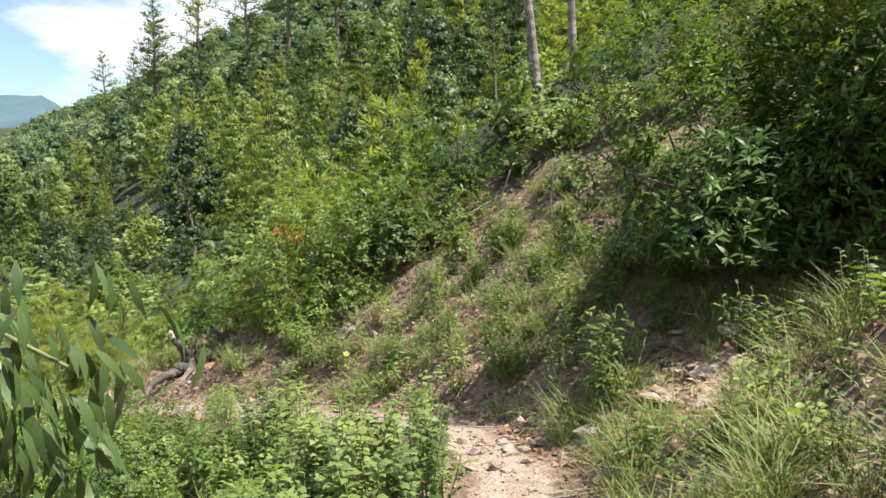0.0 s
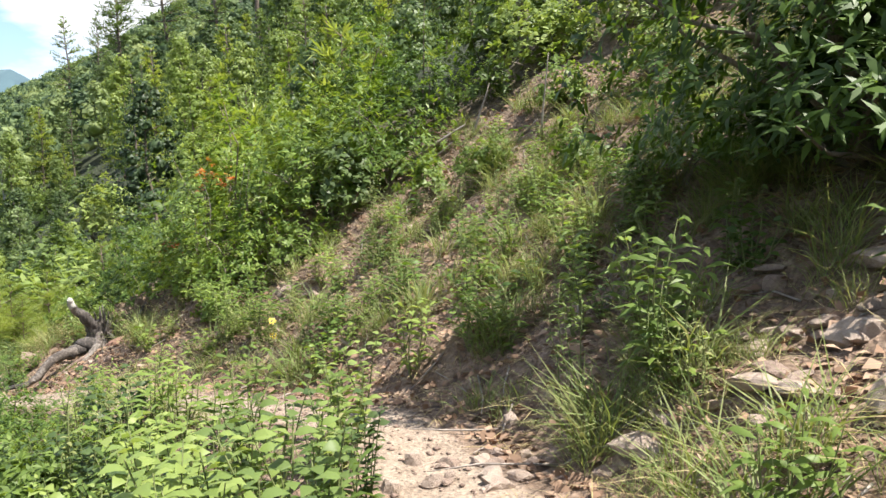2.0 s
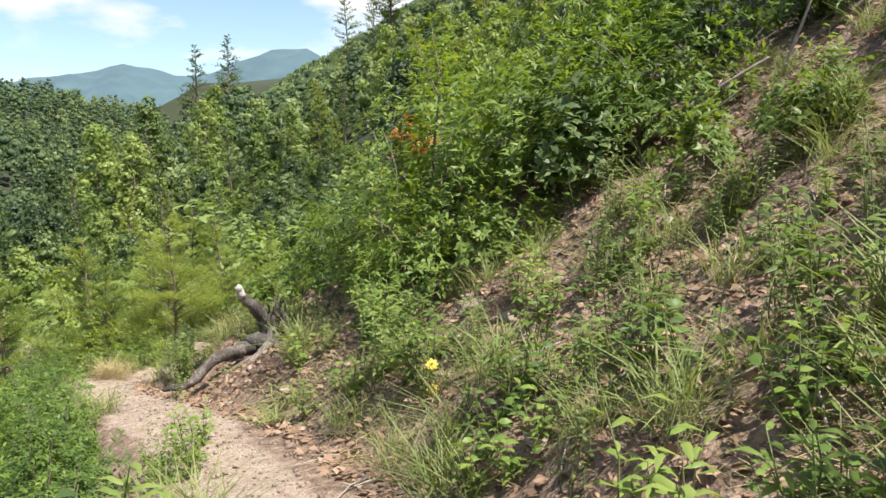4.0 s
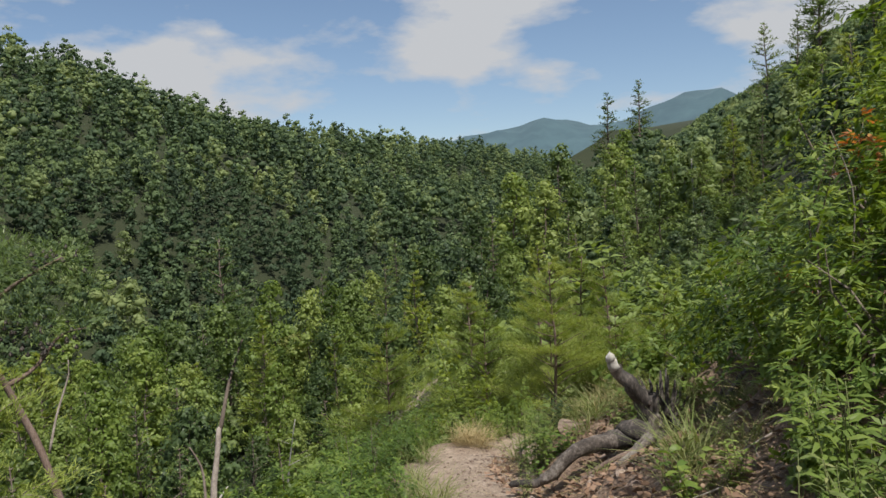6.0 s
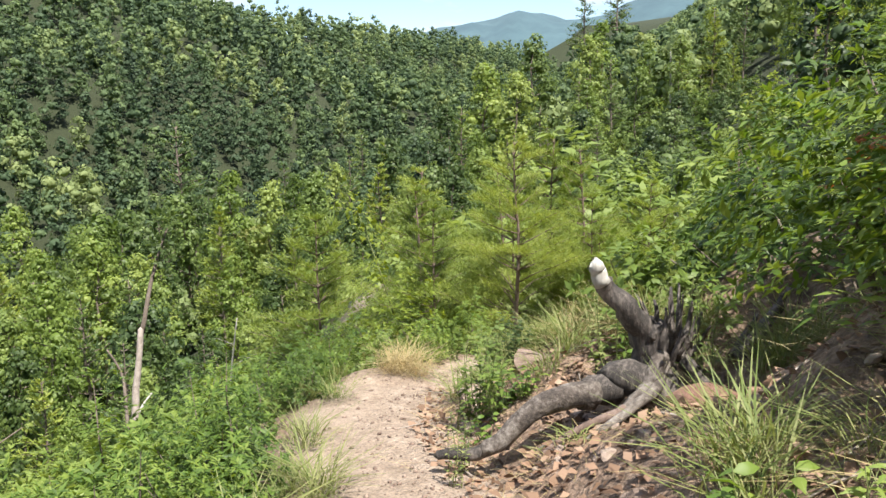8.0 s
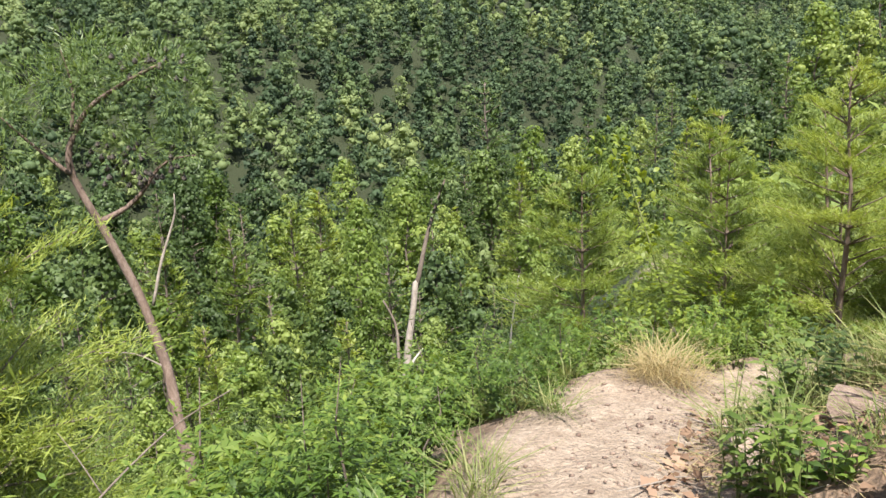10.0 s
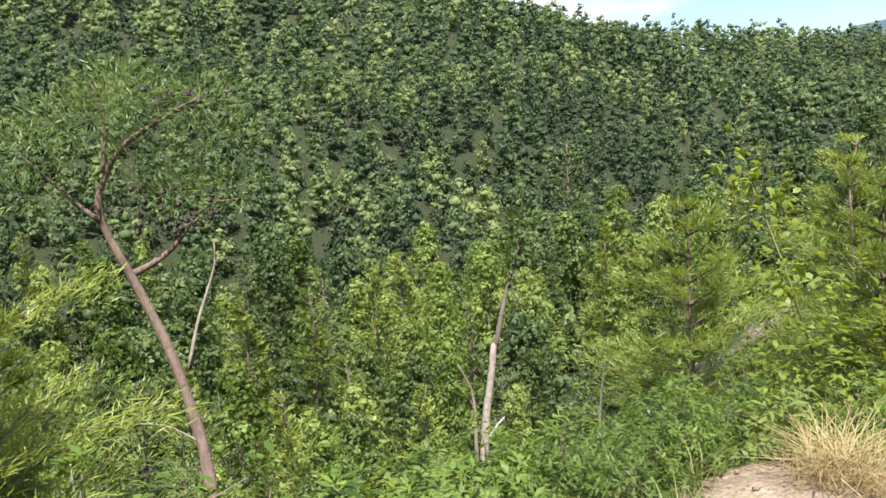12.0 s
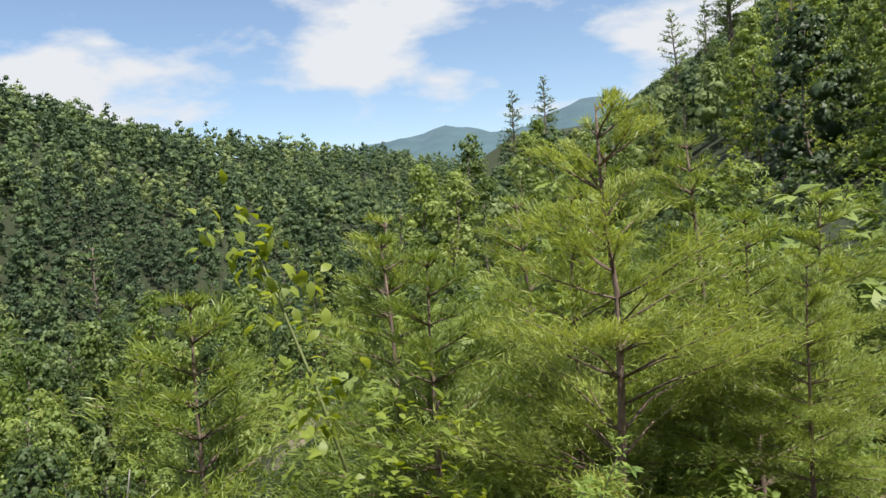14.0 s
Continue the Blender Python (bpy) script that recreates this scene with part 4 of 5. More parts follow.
# ---------- the crooked pine and the snags ----------
def limb_thing(name, label, category, limbs, material, leaves=(), leaf_mat=None, leaf=0.2, seed=0, ratio=0.3):
    """A thing made of world-space limbs and leaf pads."""
    r = np.random.default_rng(seed)
    o = Vector(limbs[0][1][0])
    ob = new(name)
    ob.matrix_basis = Matrix.Translation(o)
    for nm, pts, r0, r1, *mat in limbs:
        P = np.array(pts, float) - np.array(o)
        t = np.linspace(0, 1, len(P))
        tt = np.linspace(0, 1, len(P) * 3)
        Q = np.stack([np.interp(tt, t, P[:, c]) for c in range(3)], -1)
        Q[1:-1] = (Q[:-2] + Q[1:-1] * 2 + Q[2:]) / 4
        Q[1:-1] += r.normal(0, r0 * 0.22, Q[1:-1].shape)
        Q[1:-1] = (Q[:-2] + Q[1:-1] * 2 + Q[2:]) / 4
        part(nm, mesh_of(nm, *tube(Q, np.linspace(r0, r1, len(Q)), 9, 0.10, seed), mat[0] if mat else material, True), ob)
    if len(leaves):
        B, A = [], []
        for x, y, z, rad, n in leaves:
            d = unit(r.normal(0, 1, (n, 3)))
            B.append(np.array((x, y, z)) - np.array(o) + d * (r.random((n, 1)) ** 0.4) * np.array([rad, rad, rad * 0.55]) * 1.2)
            A.append(d + np.array([0, 0, 0.3]) + r.normal(0, 0.4, (n, 3)))
        B, A = np.concatenate(B), np.concatenate(A)
        L = leaf * (0.6 + 0.8 * r.random(len(B)))
        v, f = blades(B, A, np.array([0, 0, 1.0]) + r.normal(0, 0.5, B.shape), L, L * ratio, 0.06, 0.06)
        part("foliage", mesh_of("foliage", v, f, leaf_mat), ob)
    return tagged(ob, label, category)


crooked = limb_thing("crooked_pine", "crooked old pine with a bare reddish trunk", "pine", [
    ("trunk", [(-14.9, 14.1, -6.3), (-15.12, 14.01, -4.9), (-15.55, 13.94, -3.82), (-15.88, 13.78, -2.75), (-16.13, 13.35, -1.61), (-16.24, 12.96, -0.63), (-16.26, 13.13, -0.04), (-16.26, 13.59, 0.4), (-16.19, 14.39, 0.78)], 0.10, 0.02),
    ("branch", [(-16.15, 13.24, -1.43), (-16.16, 13.82, -1.21), (-16.19, 14.21, -0.63), (-16.14, 14.73, -0.57)], 0.05, 0.01),
    ("branch", [(-16.2, 13.0, -0.7), (-16.3, 12.6, -0.3), (-16.2, 12.2, 0.2)], 0.035, 0.01),
    ("branch", [(-16.26, 13.1, -0.1), (-16.4, 13.2, 0.5), (-16.3, 13.1, 1.0)], 0.03, 0.008),
    ("dead_branch", [(-15.89, 13.85, -2.71), (-16.03, 14.06, -2.01), (-16.1, 14.34, -1.42), (-16.13, 14.35, -1.12)], 0.026, 0.01, M_TWIG),
    ("dead_branch", [(-15.6, 13.92, -3.6), (-15.7, 13.5, -3.3), (-15.8, 13.0, -3.25)], 0.014, 0.005, M_TWIG),
], M_PINEBARK, [(-16.2, 14.3, 0.75, 0.6, 150), (-16.3, 13.5, 0.75, 0.7, 190), (-16.3, 12.9, 0.55, 0.65, 170), (-16.3, 12.3, 0.25, 0.55, 130), (-16.2, 14.6, 0.3, 0.5, 110),
                (-16.1, 14.6, -0.4, 0.45, 90), (-16.2, 13.9, -0.4, 0.5, 110), (-16.3, 13.4, 1.05, 0.45, 80), (-16.2, 12.2, -0.3, 0.4, 60), (-16.2, 13.6, 0.0, 0.5, 70)] * 5, M_PINE, 0.13, 81, 0.13)
r = np.random.default_rng(82)
cone_mesh = mesh_of("cone", *tube(np.array([(0, 0, 0), (0, 0, 0.035), (0, 0, 0.08)]), [0.026, 0.045, 0.016], 6), M_CHAR)
for i in range(72):
    p = np.array([(-16.25, 14.0, -0.75), (-16.2, 14.2, 0.65), (-16.2, 13.7, -0.55)])[i % 3] + r.normal(0, 1, 3) * np.array([0.25, 0.33, 0.16])
    cone = part("cone", cone_mesh, crooked)
    cone.location = Vector(p) - crooked.matrix_basis.translation
limb_thing("dead_snag", "dead tree snag with a bleached lower trunk", "snag", [
    ("lower_trunk", [(-21.6, 19.8, -11.0), (-22.04, 20.11, -7.71), (-22.49, 20.52, -6.23), (-22.77, 20.9, -4.9)], 0.13, 0.075),
    ("upper_trunk", [(-22.77, 20.9, -5.1), (-22.87, 21.33, -3.78), (-22.9, 21.64, -2.88), (-22.85, 21.94, -2.25)], 0.07, 0.025, M_BARK),
    ("side_trunk", [(-22.0, 19.95, -9.0), (-22.16, 20.07, -7.48), (-22.67, 20.3, -5.96), (-22.97, 20.03, -5.31)], 0.07, 0.02, M_BARK),
    ("branch", [(-22.2, 20.25, -7.1), (-22.4, 20.9, -6.6)], 0.05, 0.02, M_WHITEWOOD),
], M_TWIG, [(-22.85, 21.9, -1.95, 0.42, 160), (-22.9, 21.75, -2.6, 0.3, 60), (-22.9, 21.5, -3.1, 0.2, 30)], M_OAK, 0.16, 83, 0.6)
for i, (x, y, H, rad, tx, ty) in enumerate(((-44, 92, 9, 0.22, -0.3, 0.1), (-60, 68, 8, 0.2, 0.5, 0), (-28, 9, 5, 0.07, 0.6, 0.4), (-33, 5, 8, 0.12, -0.3, 0), (-29, 27, 5, 0.06, 1.2, 0), (-47, 8, 10, 0.16, 0.2, 0), (-40, -2, 9, 0.14, 0.4, 0))):
    z = zat(x, y)
    limb_thing("dead_snag", "bare grey dead tree trunk among green woods", "snag", [
        ("trunk", [(x, y, z - 1), (x + tx * 0.4, y + ty * 0.4, z + H * 0.5), (x + tx, y + ty, z + H)], rad, rad * 0.3),
        ("branch", [(x + tx * 0.5, y + ty * 0.5, z + H * 0.6), (x + tx * 0.5 + 0.5, y + 0.8, z + H * 0.68)], rad * 0.3, rad * 0.1),
        ("branch", [(x + tx * 0.7, y + ty * 0.7, z + H * 0.78), (x + tx - 0.4, y - 0.7, z + H * 0.86)], rad * 0.25, rad * 0.08)], M_WHITEWOOD, seed=90 + i)
limb_thing("fallen_branch", "grey dead branch lying in the thicket", "branch", [
    ("stem", [(-10.2, 12.2, -3.4), (-10.9, 12.9, -3.05), (-11.4, 13.6, -2.75), (-11.6, 14.2, -2.6)], 0.014, 0.006),
    ("twig", [(-10.9, 12.9, -3.05), (-11.2, 12.7, -2.7), (-11.4, 12.6, -2.6)], 0.007, 0.003), ("twig", [(-10.4, 12.4, -3.3), (-10.6, 12.0, -3.25), (-10.7, 11.8, -3.4)], 0.007, 0.003)], M_BARK, seed=99)
# burnt trunks on the hillside
for i, (x, y, H, rad, lx, ly, mat) in enumerate(((2.36, 16.6, 4.0, 0.11, -0.35, 0.1, M_LOG), (3.6, 19.5, 4.5, 0.10, -0.1, 0, M_LOG), (5.3, 10.3, 3.6, 0.12, 0.0, 0.2, M_CHAR), (5.05, 10.1, 2.6, 0.06, -0.25, 0.2, M_CHAR), (-0.94, 20.0, 0.9, 0.14, 0.1, 0, M_CHAR))):
    z = zat(x, y)
    limb_thing("burnt_trunk", "burnt standing trunk with a charred foot", "dead tree", [
        ("trunk", [(x, y, z + 0.25), (x + lx * 0.4, y + ly * 0.4, z + H * 0.5), (x + lx, y + ly, z + H)], rad, rad * 0.75, mat),
        ("charred_foot", [(x, y, z - 0.4), (x, y, z + 0.1), (x, y, z + 0.3)], rad * 1.2, rad * 1.02, M_CHAR)], mat, seed=110 + i)
# dead brush sticks on the bank
for i, (pts, rad) in enumerate((([(0.0, 14.6, 1.55), (0.5, 14.3, 1.85), (1.1, 14.2, 2.2)], 0.035), ([(0.3, 14.4, 1.6), (0.9, 14.0, 1.95)], 0.02), ([(1.2, 14.2, 2.15), (1.45, 14.1, 2.75)], 0.02),
                                ([(1.9, 12.6, 2.2), (2.0, 12.5, 2.9)], 0.015), ([(-2.9, 15.2, 0.5), (-2.7, 15.1, 1.2), (-2.85, 15.0, 1.7)], 0.008), ([(-2.6, 15.3, 0.6), (-2.3, 15.2, 1.3), (-2.2, 15.2, 1.8)], 0.008))):
    pts = [(a, b, max(c, zat(a, b) + (0.03 if j == 0 else 0.1)) if j else zat(a, b) + 0.02) for j, (a, b, c) in enumerate(pts)]
    limb_thing("dead_stick", "grey dead stick on the steep bank", "stick", [("stem", pts, rad, rad * 0.4)], M_TWIG, seed=130 + i)

# ---------- the fallen stump ----------
st = [("root_crown", [(-4.83, 15.87, -1.2), (-4.83, 15.87, -0.95), (-4.86, 15.84, -0.78), (-4.9, 15.81, -0.66)], 0.17, 0.10, M_CHAR),
      ("upright_limb", [(-4.86, 15.84, -0.84), (-4.89, 15.82, -0.74), (-4.93, 15.75, -0.6), (-5.02, 15.64, -0.47), (-5.08, 15.57, -0.33)], 0.11, 0.062, M_CHAR),
      ("limb_tip", [(-5.08, 15.57, -0.34), (-5.1, 15.54, -0.24), (-5.11, 15.53, -0.2)], 0.058, 0.04, M_WHITEWOOD),
      ("charred_log", [(-4.83, 15.87, -1.0), (-4.93, 15.72, -0.97), (-5.03, 15.58, -1.01), (-5.14, 15.43, -1.05)], 0.14, 0.09, M_CHAR),
      ("log", [(-5.09, 15.5, -1.03), (-5.2, 15.35, -1.02), (-5.3, 15.19, -1.09), (-5.42, 15.0, -1.24), (-5.5, 14.9, -1.34)], 0.09, 0.05, M_ROOT),
      ("broken_end", [(-5.42, 15.02, -1.3), (-5.55, 14.87, -1.36), (-5.74, 14.72, -1.38)], 0.055, 0.03, M_CHAR),
      ("root", [(-4.80, 15.8, -0.8), (-4.78, 15.7, -0.94), (-4.82, 15.59, -1.03), (-4.88, 15.47, -1.1)], 0.06, 0.045, M_ROOT),
      ("root", [(-4.86, 15.48, -1.08), (-4.95, 15.37, -1.13), (-5.1, 15.2, -1.23), (-5.2, 15.04, -1.36)], 0.035, 0.015, M_PINEBARK),
      ("root", [(-4.8, 15.86, -0.85), (-4.74, 15.62, -1.0), (-4.78, 15.42, -1.05), (-4.95, 15.2, -1.2), (-5.0, 15.05, -1.3)], 0.045, 0.012, M_ROOT),
      ("root", [(-4.74, 16.0, -0.88), (-4.62, 16.02, -1.0), (-4.5, 15.95, -1.06), (-4.5, 15.8, -1.12)], 0.055, 0.02, M_CHAR)]
for a, b, rad in (((-4.86, 15.87, -0.85), (-4.93, 15.79, -0.47), 0.022), ((-4.89, 15.84, -0.8), (-4.87, 15.83, -0.46), 0.035), ((-4.83, 15.92, -0.85), (-4.84, 15.99, -0.40), 0.035), ((-4.8, 16.0, -0.85), (-4.81, 16.04, -0.38), 0.03),
                  ((-4.79, 16.0, -0.88), (-4.74, 16.09, -0.50), 0.034), ((-4.77, 16.0, -0.88), (-4.69, 16.13, -0.57), 0.03), ((-4.76, 16.0, -0.9), (-4.64, 16.16, -0.66), 0.03), ((-4.82, 15.83, -0.75), (-4.79, 15.83, -0.5), 0.028),
                  ((-4.88, 15.81, -0.65), (-4.96, 15.76, -0.42), 0.014), ((-4.78, 15.87, -0.88), (-4.71, 15.89, -0.62), 0.028), ((-4.8, 15.95, -0.8), (-4.76, 16.0, -0.44), 0.016), ((-4.76, 15.96, -0.85), (-4.66, 15.98, -0.56), 0.018), ((-4.82, 15.9, -0.7), (-4.82, 15.93, -0.45), 0.014)):
    m_ = ((a[0] + b[0]) / 2 + 0.03, (a[1] + b[1]) / 2 - 0.02, (a[2] + b[2]) / 2)
    st.append(("splinter", [a, m_, b], rad, rad * 0.25, M_CHAR if rad in (0.035, 0.028, 0.022) else M_ROOT))
limb_thing("fallen_stump", "charred upturned stump with a weathered grey log", "stump", st, M_CHAR, seed=140)

# weathered roots lying on the bank behind the stump
limb_thing("dead_root", "grey weathered root wood lying on the bank", "dead wood", [
    ("root", [(-4.65, 16.62, -1.0), (-4.58, 16.7, -0.88), (-4.5, 16.81, -0.72), (-4.4, 16.95, -0.5)], 0.07, 0.02),
    ("root", [(-4.62, 16.64, -0.98), (-4.56, 16.78, -0.8), (-4.46, 16.91, -0.66)], 0.05, 0.02),
    ("root", [(-4.6, 16.66, -1.05), (-4.5, 16.8, -0.96), (-4.42, 16.94, -0.84)], 0.06, 0.02),
    ("root", [(-4.66, 16.62, -0.98), (-4.62, 16.7, -0.85), (-4.58, 16.78, -0.7)], 0.04, 0.015),
    ("root", [(-4.56, 16.66, -1.05), (-4.46, 16.82, -0.9), (-4.37, 16.99, -0.78)], 0.05, 0.015)], M_ROOT, seed=141)

# ---------- herbs, grass, stones and litter by the trail ----------
HERBS = [herb_meshes("broad_herb", 0.62, 0.066, 0.7, 9, 22, M_OAK, 151), herb_meshes("narrow_herb", 0.55, 0.14, 0.24, 7, 12, M_SHRUB, 152, 0.5),
         herb_meshes("low_herb", 0.3, 0.10, 0.5, 7, 7, M_LAUREL, 153, 0.9), herb_meshes("spike_herb", 0.7, 0.07, 0.3, 4, 20, M_GRASS, 154, 0.15)]
H_NAME = ["broadleaf_herb", "narrow_leaved_herb", "low_herb", "spiky_weed"]
H_LABEL = ["light green herb with broad flat leaves", "green weed with long narrow leaves", "low dark green herb on the stony bank", "thin upright seeding weed with dry stalks"]
r = np.random.default_rng(161)


def herb(k, x, y, s, group):
    bush("h%d" % k, H_NAME[k], HERBS[k], x, y, s, float(r.random() * 6.3), H_LABEL[k], "plant", group, float(r.normal(0, 0.06)))


# dense herbs on the downhill edge before the bend
for i in range(95):
    x, y = -0.75 - 2.6 * r.random(), 2.6 + 6.6 * r.random()
    s = float(trail_at(np.array([x]), np.array([y]))[0][0])
    if s > -0.62 or np.min(np.hypot(CAM_XY[:, 0] - x, CAM_XY[:, 1] - y)) < 0.62:
        continue
    herb(int(r.choice([0, 0, 1, 1, 2, 3])), x, y, 0.85 + 0.5 * r.random(), "herbs along the trail edge")
for x, y, s, k in ((-0.02, 5.7, 0.9, 1), (0.0, 6.3, 0.9, 0), (-0.1, 6.9, 1.0, 1), (-0.1, 7.1, 0.8, 3), (-0.1, 7.5, 1.0, 0), (-0.05, 6.0, 0.9, 3), (-0.05, 5.3, 1.1, 0), (-0.12, 4.7, 1.05, 0), (-0.2, 5.9, 1.0, 0), (0.0, 5.0, 0.9, 1), (-0.25, 4.2, 0.9, 0), (-0.42, 5.3, 1.2, 0), (-0.5, 5.9, 1.25, 0), (-0.42, 4.7, 1.1, 0), (-0.7, 5.0, 1.3, 0), (-0.45, 6.5, 1.1, 0), (-0.85, 5.5, 1.3, 0), (-1.0, 4.5, 1.2, 1), (-0.8, 6.2, 1.3, 0), (-1.3, 5.9, 1.3, 1), (-0.6, 4.2, 0.9, 1), (-1.2, 5.0, 1.2, 1), (-0.95, 6.5, 1.1, 0), (1.35, 5.2, 0.9, 1), (1.5, 6.9, 1.3, 1), (1.6, 7.2, 1.2, 1), (1.45, 6.6, 0.9, 3),
                   (-3.0, 11.3, 0.8, 1), (-3.3, 11.8, 0.75, 2), (-2.75, 12.6, 0.7, 1), (-6.75, 16.45, 0.85, 0), (-6.6, 16.6, 0.8, 0), (-6.95, 16.4, 0.7, 2), (-5.5, 14.6, 0.6, 3), (-5.7, 14.9, 0.6, 3), 
                   (-8.5, 17.9, 0.7, 1), (-7.6, 17.3, 0.6, 2), (-8.7, 16.95, 0.8, 1), (-8.95, 17.3, 0.9, 0), (2.5, 5.7, 0.8, 1), (2.2, 5.0, 0.7, 1)):
    herb(k, x, y, s, "herbs along the trail edge")
# scattered on the bank
for i in range(330):
    y = 1.0 + 15.5 * r.random()
    d = 0.75 + 5.5 * r.random() ** 1.3
    x = float(np.interp(y, TRAIL[:, 1], TRAIL[:, 0])) + d * 1.15
    if (x - 3.2) ** 2 + (y - 7.6) ** 2 < 1.0 or (x + 4.6) ** 2 + (y - 14.8) ** 2 < 1.6 or np.min(np.hypot(CAM_XY[:, 0] - x, CAM_XY[:, 1] - y)) < 0.8:
        continue
    herb(int(r.choice([1, 1, 2, 2, 3])), x, y, 0.5 + 0.6 * r.random(), "herbs on the bank")


# weeds at the foot of the bank past the big laurel
for i in range(46):
    y = 8.6 + 3.8 * r.random()
    x = float(np.interp(y, TRAIL[:, 1], TRAIL[:, 0])) + 1.2 + 2.4 * r.random()
    herb(int(r.choice([1, 2, 2, 3])), x, y, 0.6 + 0.5 * r.random(), "herbs on the bank")


def on_ground(x, y, lift=0.0):
    return np.stack([x, y, height(x, y) + lift], -1)


def bank_spots(n, r, near=0.45, far=6.5, y0=-1.0, y1=17.0):
    y = y0 + (y1 - y0) * r.random(n)
    d = near + (far - near) * r.random(n) ** 1.2
    return np.interp(y, TRAIL[:, 1], TRAIL[:, 0]) + d * 1.15, y


def blades_stuff(name, label, category, x, y, per, length, ratio, material, r, spread, rise, droop):
    """Tufts of blades, joined."""
    k = np.repeat(np.arange(len(x)), per)
    a = r.random(len(k)) * 6.283
    base = on_ground(x[k] + r.normal(0, spread, len(k)), y[k] + r.normal(0, spread, len(k)), -0.01)
    axis = np.stack([np.cos(a), np.sin(a), rise * (0.4 + 1.2 * r.random(len(k)))], -1)
    big = np.repeat(0.6 + 0.8 * r.random(len(x)), per)
    L = length * big * (0.5 + 0.8 * r.random(len(k)))
    v, f = blades(base, axis, np.array([0, 0, 1.0]) + r.normal(0, 0.2, base.shape), L, L * ratio, 0.10, droop)
    return tagged(new(name, mesh_of(name, v, f, material)), label, category, kind="stuff")


x, y = bank_spots(640, r, 0.5)
ye = 13.2 + 3.3 * r.random(24)
xl = np.concatenate([x, -0.6 - 3.5 * r.random(120), -5.6 + 2.6 * r.random(26), -7.4 + 2.4 * r.random(40), np.interp(ye, TRAIL[:, 1], TRAIL[:, 0]) - 0.7 - 0.8 * r.random(24)])
yl = np.concatenate([y, 1 + 9 * r.random(120), 13.9 + 1.4 * r.random(26), 16.6 + 2.0 * r.random(40), ye])
sd = trail_at(xl, yl)[0]
keep = (np.abs(sd) > 0.55) & ((np.hypot(xl + 4.8, yl - 15.1) > 1.3) | (r.random(len(xl)) < 0.12)) & ((yl < 12.6) | (yl > 16) | (sd < 0) | (r.random(len(xl)) < 0.3)) & (np.array([np.min(np.hypot(CAM_XY[:, 0] - a, CAM_XY[:, 1] - b)) for a, b in zip(xl, yl)]) > 0.55)
blades_stuff("grass", "green and straw grass tufts on the bank", "grass", xl[keep], yl[keep], 95, 0.36, 0.017, M_GRASS, r, 0.06, 1.5, 0.35)
x, y = bank_spots(560, r, 0.45)
blades_stuff("dry_straw", "dry straw and dead grass on the bank", "dry grass", x, y, 50, 0.26, 0.016, M_DRY, r, 0.16, 0.22, 0.15)
x = np.array([-8.35, -8.5, -8.25, -8.42, -6.05, -5.8, -6.3, -5.5, -0.9, 1.9])
y = np.array([16.95, 17.05, 17.05, 16.85, 16.75, 17.0, 17.0, 16.6, 12.6, 4.8])
xg = np.array([-3.3, -3.1, -3.45, -3.2, -5.05])
yg = np.array([12.9, 12.6, 13.3, 13.1, 15.2])
blades_stuff("sedge", "pale green sedge clumps beside the trail", "grass", xg, yg, 80, 0.20, 0.05, M_GRASS, r, 0.08, 1.0, 0.5)
blades_stuff("ochre_grass", "ochre dry grass clumps at the bend", "dry grass", x, y, 210, 0.36, 0.011, M_DRY, r, 0.09, 1.3, 0.4)

# leaf litter
x, y = bank_spots(27000, r, 0.3, 7.0)
p = on_ground(x, y, 0.012)
a = r.random(len(x)) * 6.283
L = 0.045 + 0.06 * r.random(len(x))
v, f = blades(p, np.stack([np.cos(a), np.sin(a), r.normal(0, 0.35, len(x))], -1), np.array([0, 0, 1.0]) + r.normal(0, 0.45, p.shape), L, L * 0.6, 0.15, 0.1)
tagged(new("leaf_litter", mesh_of("leaf_litter", v, f, M_LITTER)), "dead brown leaves strewn over the bank", "leaf litter", kind="stuff")
# twigs
tw = []
x, y = bank_spots(480, r, 0.4)
for a, b in zip(x, y):
    t = r.random() * 6.283
    l = 0.15 + 0.5 * r.random()
    q = np.array([(a, b), (a + math.cos(t) * l / 2, b + math.sin(t) * l / 2), (a + math.cos(t) * l, b + math.sin(t) * l)])
    tw.append(tube(on_ground(q[:, 0], q[:, 1], 0.02) + r.normal(0, 0.015, (3, 3)), [0.007, 0.006, 0.003], 4))
tagged(new("twigs", mesh_of("twigs", *join(*tw), M_TWIG)), "grey dead twigs scattered over the bank", "twigs", kind="stuff")


# stones
def stone_mesh(name, seed, flat, sharp):
    r = np.random.default_rng(seed)
    b = bmesh.new()
    bmesh.ops.create_icosphere(b, subdivisions=2, radius=1.0)
    cut = unit(r.normal(0, 1, (9, 3)))
    for v in b.verts:
        c = np.array(v.co)
        for n in cut:
            d = c @ n
            if d > sharp:
                c = c - n * (d - sharp)
        c = c * (1 + 0.05 * r.normal())
        v.co = (c[0], c[1] * 0.75, c[2] * flat)
    me = bpy.data.meshes.new(name)
    b.to_mesh(me)
    b.free()
    me.materials.append(M_ROCK)
    return me


STONES = [stone_mesh("stone", 171 + i, (0.35, 0.55, 0.7, 0.28, 0.45)[i], (0.6, 0.7, 0.62, 0.55, 0.66)[i]) for i in range(5)]


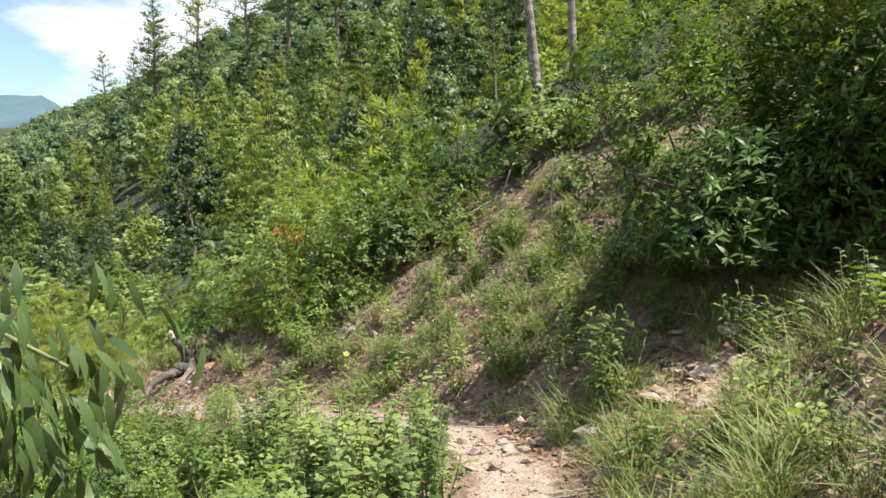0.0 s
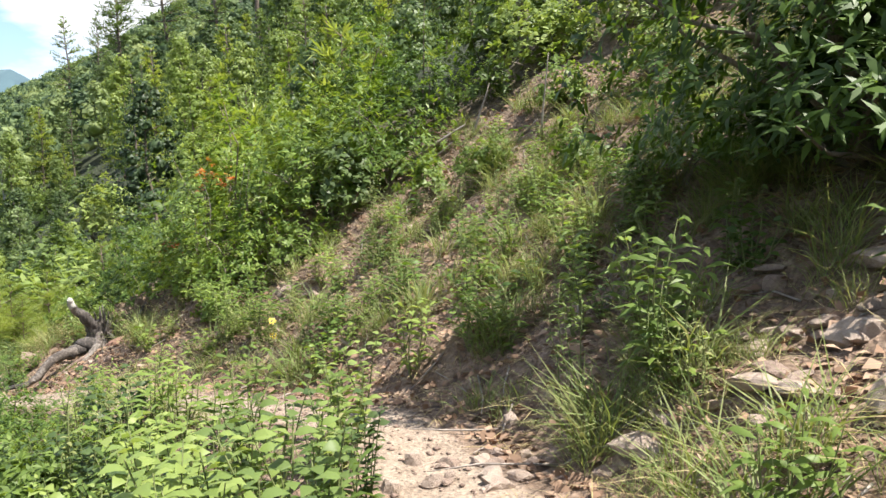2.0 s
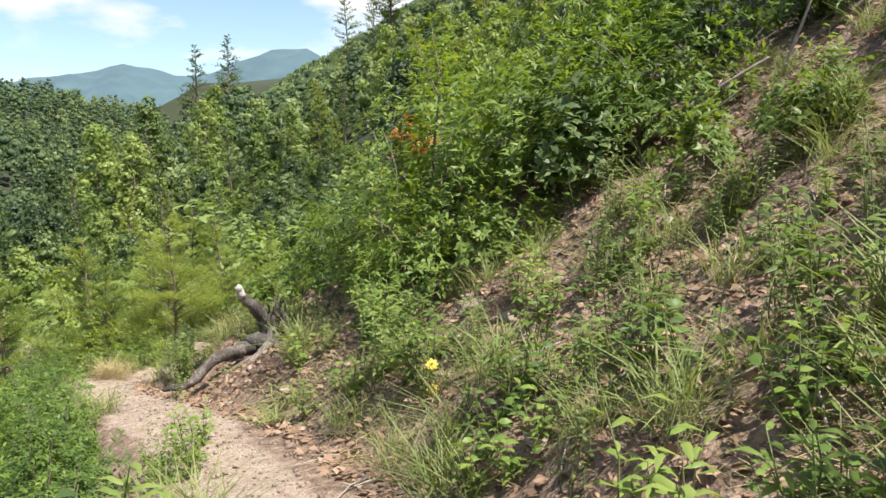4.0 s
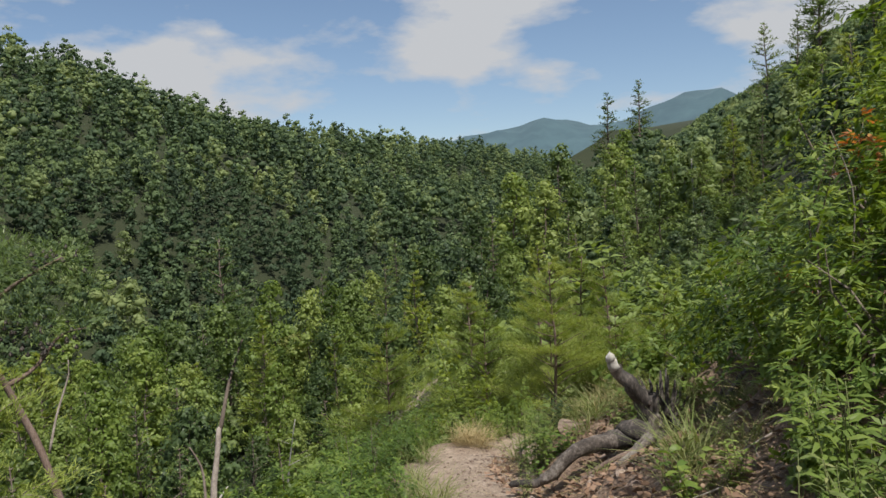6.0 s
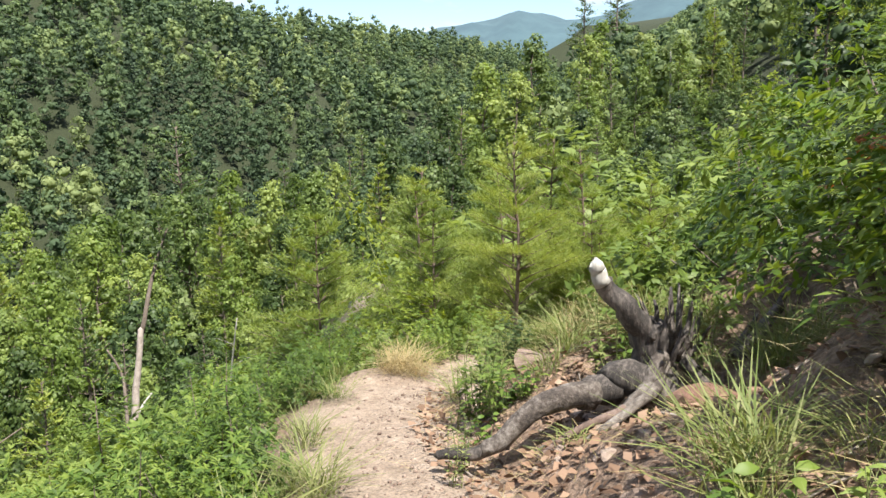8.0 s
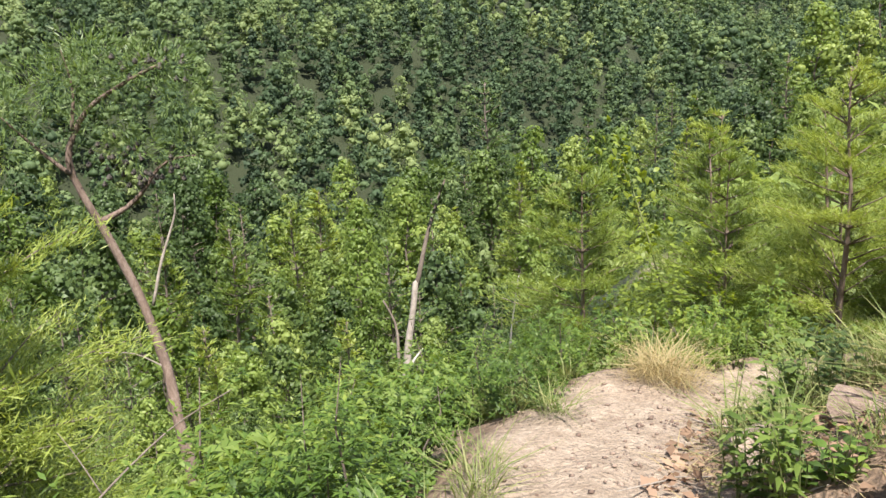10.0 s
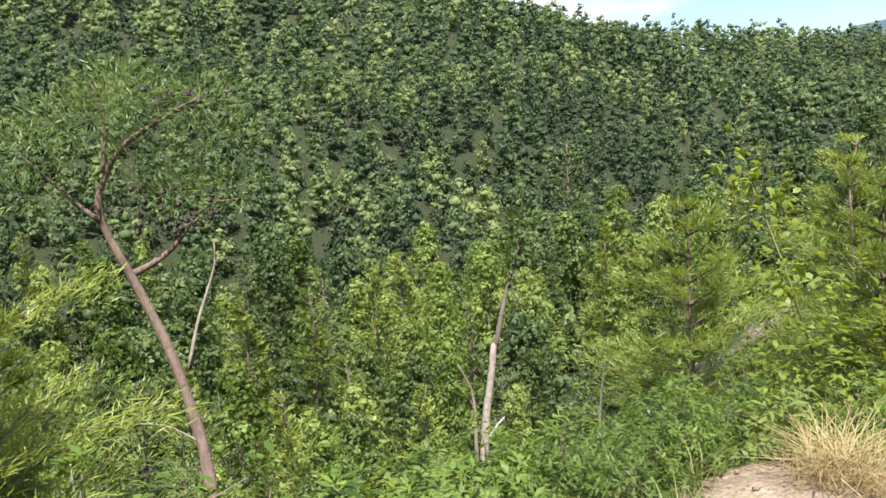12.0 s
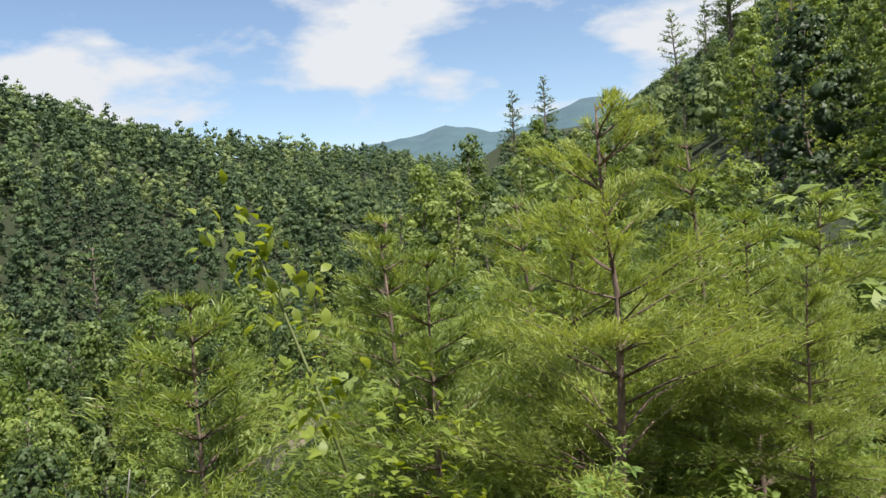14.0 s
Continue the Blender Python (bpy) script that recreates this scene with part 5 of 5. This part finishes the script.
def stone(x, y, size, k, label, name="stone", group="stones on the bank", sink=0.3, tilt=0.3):
    ob = new(name, STONES[k])
    ob.matrix_basis = Matrix.LocRotScale(Vector((x, y, zat(x, y) + size * (0.35 - sink))), Euler((r.normal(0, tilt), r.normal(0, tilt), r.random() * 6.3)), Vector((size, size, size)))
    return tagged(ob, label, "stone", group)


for i in range(34):
    stone(0.6 + r.normal(0, 0.27), 6.5 + r.normal(0, 0.4), 0.03 + 0.07 * r.random(), int(r.integers(5)), "pale tan stone half sunk in the path", group="stones in the path")
for i in range(46):
    stone(1.95 + r.normal(0, 0.35), 6.2 + r.normal(0, 0.55), 0.07 + 0.13 * r.random() ** 2, int(r.choice([0, 3, 4])), "flat pale stone in a crumbling ledge", group="stones of the ledge", tilt=0.25)
for i in range(40):
    stone(-1.2 + r.normal(0, 0.5), 12.3 + r.normal(0, 0.5), 0.04 + 0.08 * r.random() ** 2, int(r.integers(5)), "pinkish broken stone on the bank")
for i in range(110):
    x, y = bank_spots(1, r, 0.4, 4.5)
    stone(float(x[0]), float(y[0]), 0.03 + 0.09 * r.random() ** 2, int(r.integers(5)), "small weathered stone among dead leaves")
for i in range(40):
    x, y = -4.9 + r.normal(0, 0.7), 15.0 + r.normal(0, 0.45)
    if trail_at(np.array([x]), np.array([y]))[0][0] > 0.3:
        stone(x, y, 0.025 + 0.06 * r.random() ** 2, int(r.integers(5)), "reddish stone chip beside the fallen stump", group="chips by the stump")
stone(-6.55, 16.1, 0.30, 1, "broad purplish boulder at the bend", "boulder", "", 0.28, 0.08)
stone(-6.15, 16.25, 0.2, 4, "low pinkish boulder at the bend", "boulder", "", 0.25, 0.1)
clod = stone(-4.35, 15.55, 0.26, 1, "reddish clay clod under the stump", "clay_clod", "", 0.3, 0.15)
clod.data = clod.data.copy()
clod.data.materials[0] = M_CLAY
for x, y, s in ((5.7, 9.9, 0.5), (6.2, 10.6, 0.6), (5.4, 9.4, 0.35), (3.2, 4.4, 0.3), (3.6, 3.9, 0.35), (6.6, 9.8, 0.5)):
    stone(x, y, s, 2, "grey-brown rock outcrop on the bank", "rock", "rocks of the outcrop", 0.25)
# gravel
n = 5200
t = r.random(n)
y = np.where(t < 0.75, -1 + 20 * r.random(n), 4 + 12 * r.random(n))
x = np.interp(y, TRAIL[:, 1], TRAIL[:, 0]) + np.where(t < 0.75, r.normal(0, 0.42, n), 0.4 + 2.6 * r.random(n))
p = on_ground(x, y, 0.004)
sz = 0.006 + 0.02 * r.random(n) ** 3
octa = np.array([(1, 0, 0), (0, 1, 0), (-1, 0, 0), (0, -1, 0), (0.1, 0.2, 0.6), (0, 0, -0.5)])
of = np.array([(0, 1, 4), (1, 2, 4), (2, 3, 4), (3, 0, 4), (1, 0, 5), (2, 1, 5), (3, 2, 5), (0, 3, 5)])
v = p[:, None] + octa[None] * (0.7 + 0.6 * r.random((n, 6, 1))) * sz[:, None, None]
tagged(new("gravel", mesh_of("gravel", v.reshape(-1, 3), (of[None] + (np.arange(n) * 6)[:, None, None]).reshape(-1, 3), M_ROCK)), "loose gravel on the trail", "gravel", kind="stuff")

# yellow flowers
for i, (x, y, z) in enumerate(((-1.26, 11.53, -0.01), (-1.24, 11.48, -0.17))):
    fl = new("yellow_flower")
    fl.matrix_basis = Matrix.Translation((x, y, z))
    g = zat(x, y)
    part("stem", mesh_of("stem", *tube(np.array([(0.03, 0.02, g - z - 0.03), (0.02, 0.01, (g - z) / 2), (0, 0, -0.005)]), [0.004, 0.003, 0.003], 5), M_STEM, True), fl)
    a = np.arange(8) * 0.785
    face = np.array([0.3, -0.7, 0.6])
    e1 = unit(np.cross(face, (0, 0, 1.0)))
    e2 = np.cross(unit(face), e1)
    ax = e1[None] * np.cos(a)[:, None] + e2[None] * np.sin(a)[:, None]
    for j in range(8):
        part("petal", mesh_of("petal", *blades(ax[j:j + 1] * 0.004, ax[j:j + 1], face[None], 0.045, 0.026, 0.04, 0.05, True), M_PETAL), fl)
    part("flower_head", mesh_of("flower_head", *tube(np.array([(0, 0, 0), unit(face) * 0.006, unit(face) * 0.012]), [0.009, 0.010, 0.006], 8), M_CHAR), fl)
    tagged(fl, "yellow daisy-like flower with a dark centre", "flower", "flowers on the bank")

# sapling with long hanging leaves beside the start
hs = new("hanging_sapling")
hs.matrix_basis = pose(-1.22, 1.78, 0.12)
arch = np.array([(0, 0, zat(-1.15, 1.78) - 0.6), (0.02, -0.03, 0.9), (0.1, -0.08, 1.5), (0.28, -0.15, 1.72), (0.5, -0.2, 1.62)])
part("stem", mesh_of("stem", *tube(arch, np.linspace(0.014, 0.004, 5), 6), M_STEM, True), hs)
q = np.concatenate([arch[2:][r.integers(0, 3, 90)] + r.normal(0, 0.09, (90, 3)), np.array([0.34, -0.12, 1.55]) + r.normal(0, 1, (120, 3)) * np.array([0.09, 0.09, 0.10])])
v, f = blades(q, r.normal(0, 0.3, q.shape) + np.array([0.25, 0, -1.0]), np.array([0.5, -0.3, 0.5]) + r.normal(0, 0.4, q.shape), 0.10, 0.024, 0.12, 0.12, True)
part("foliage", mesh_of("foliage", v, f, M_HANG), hs)
tagged(hs, "sapling with long narrow hanging dark leaves", "sapling")
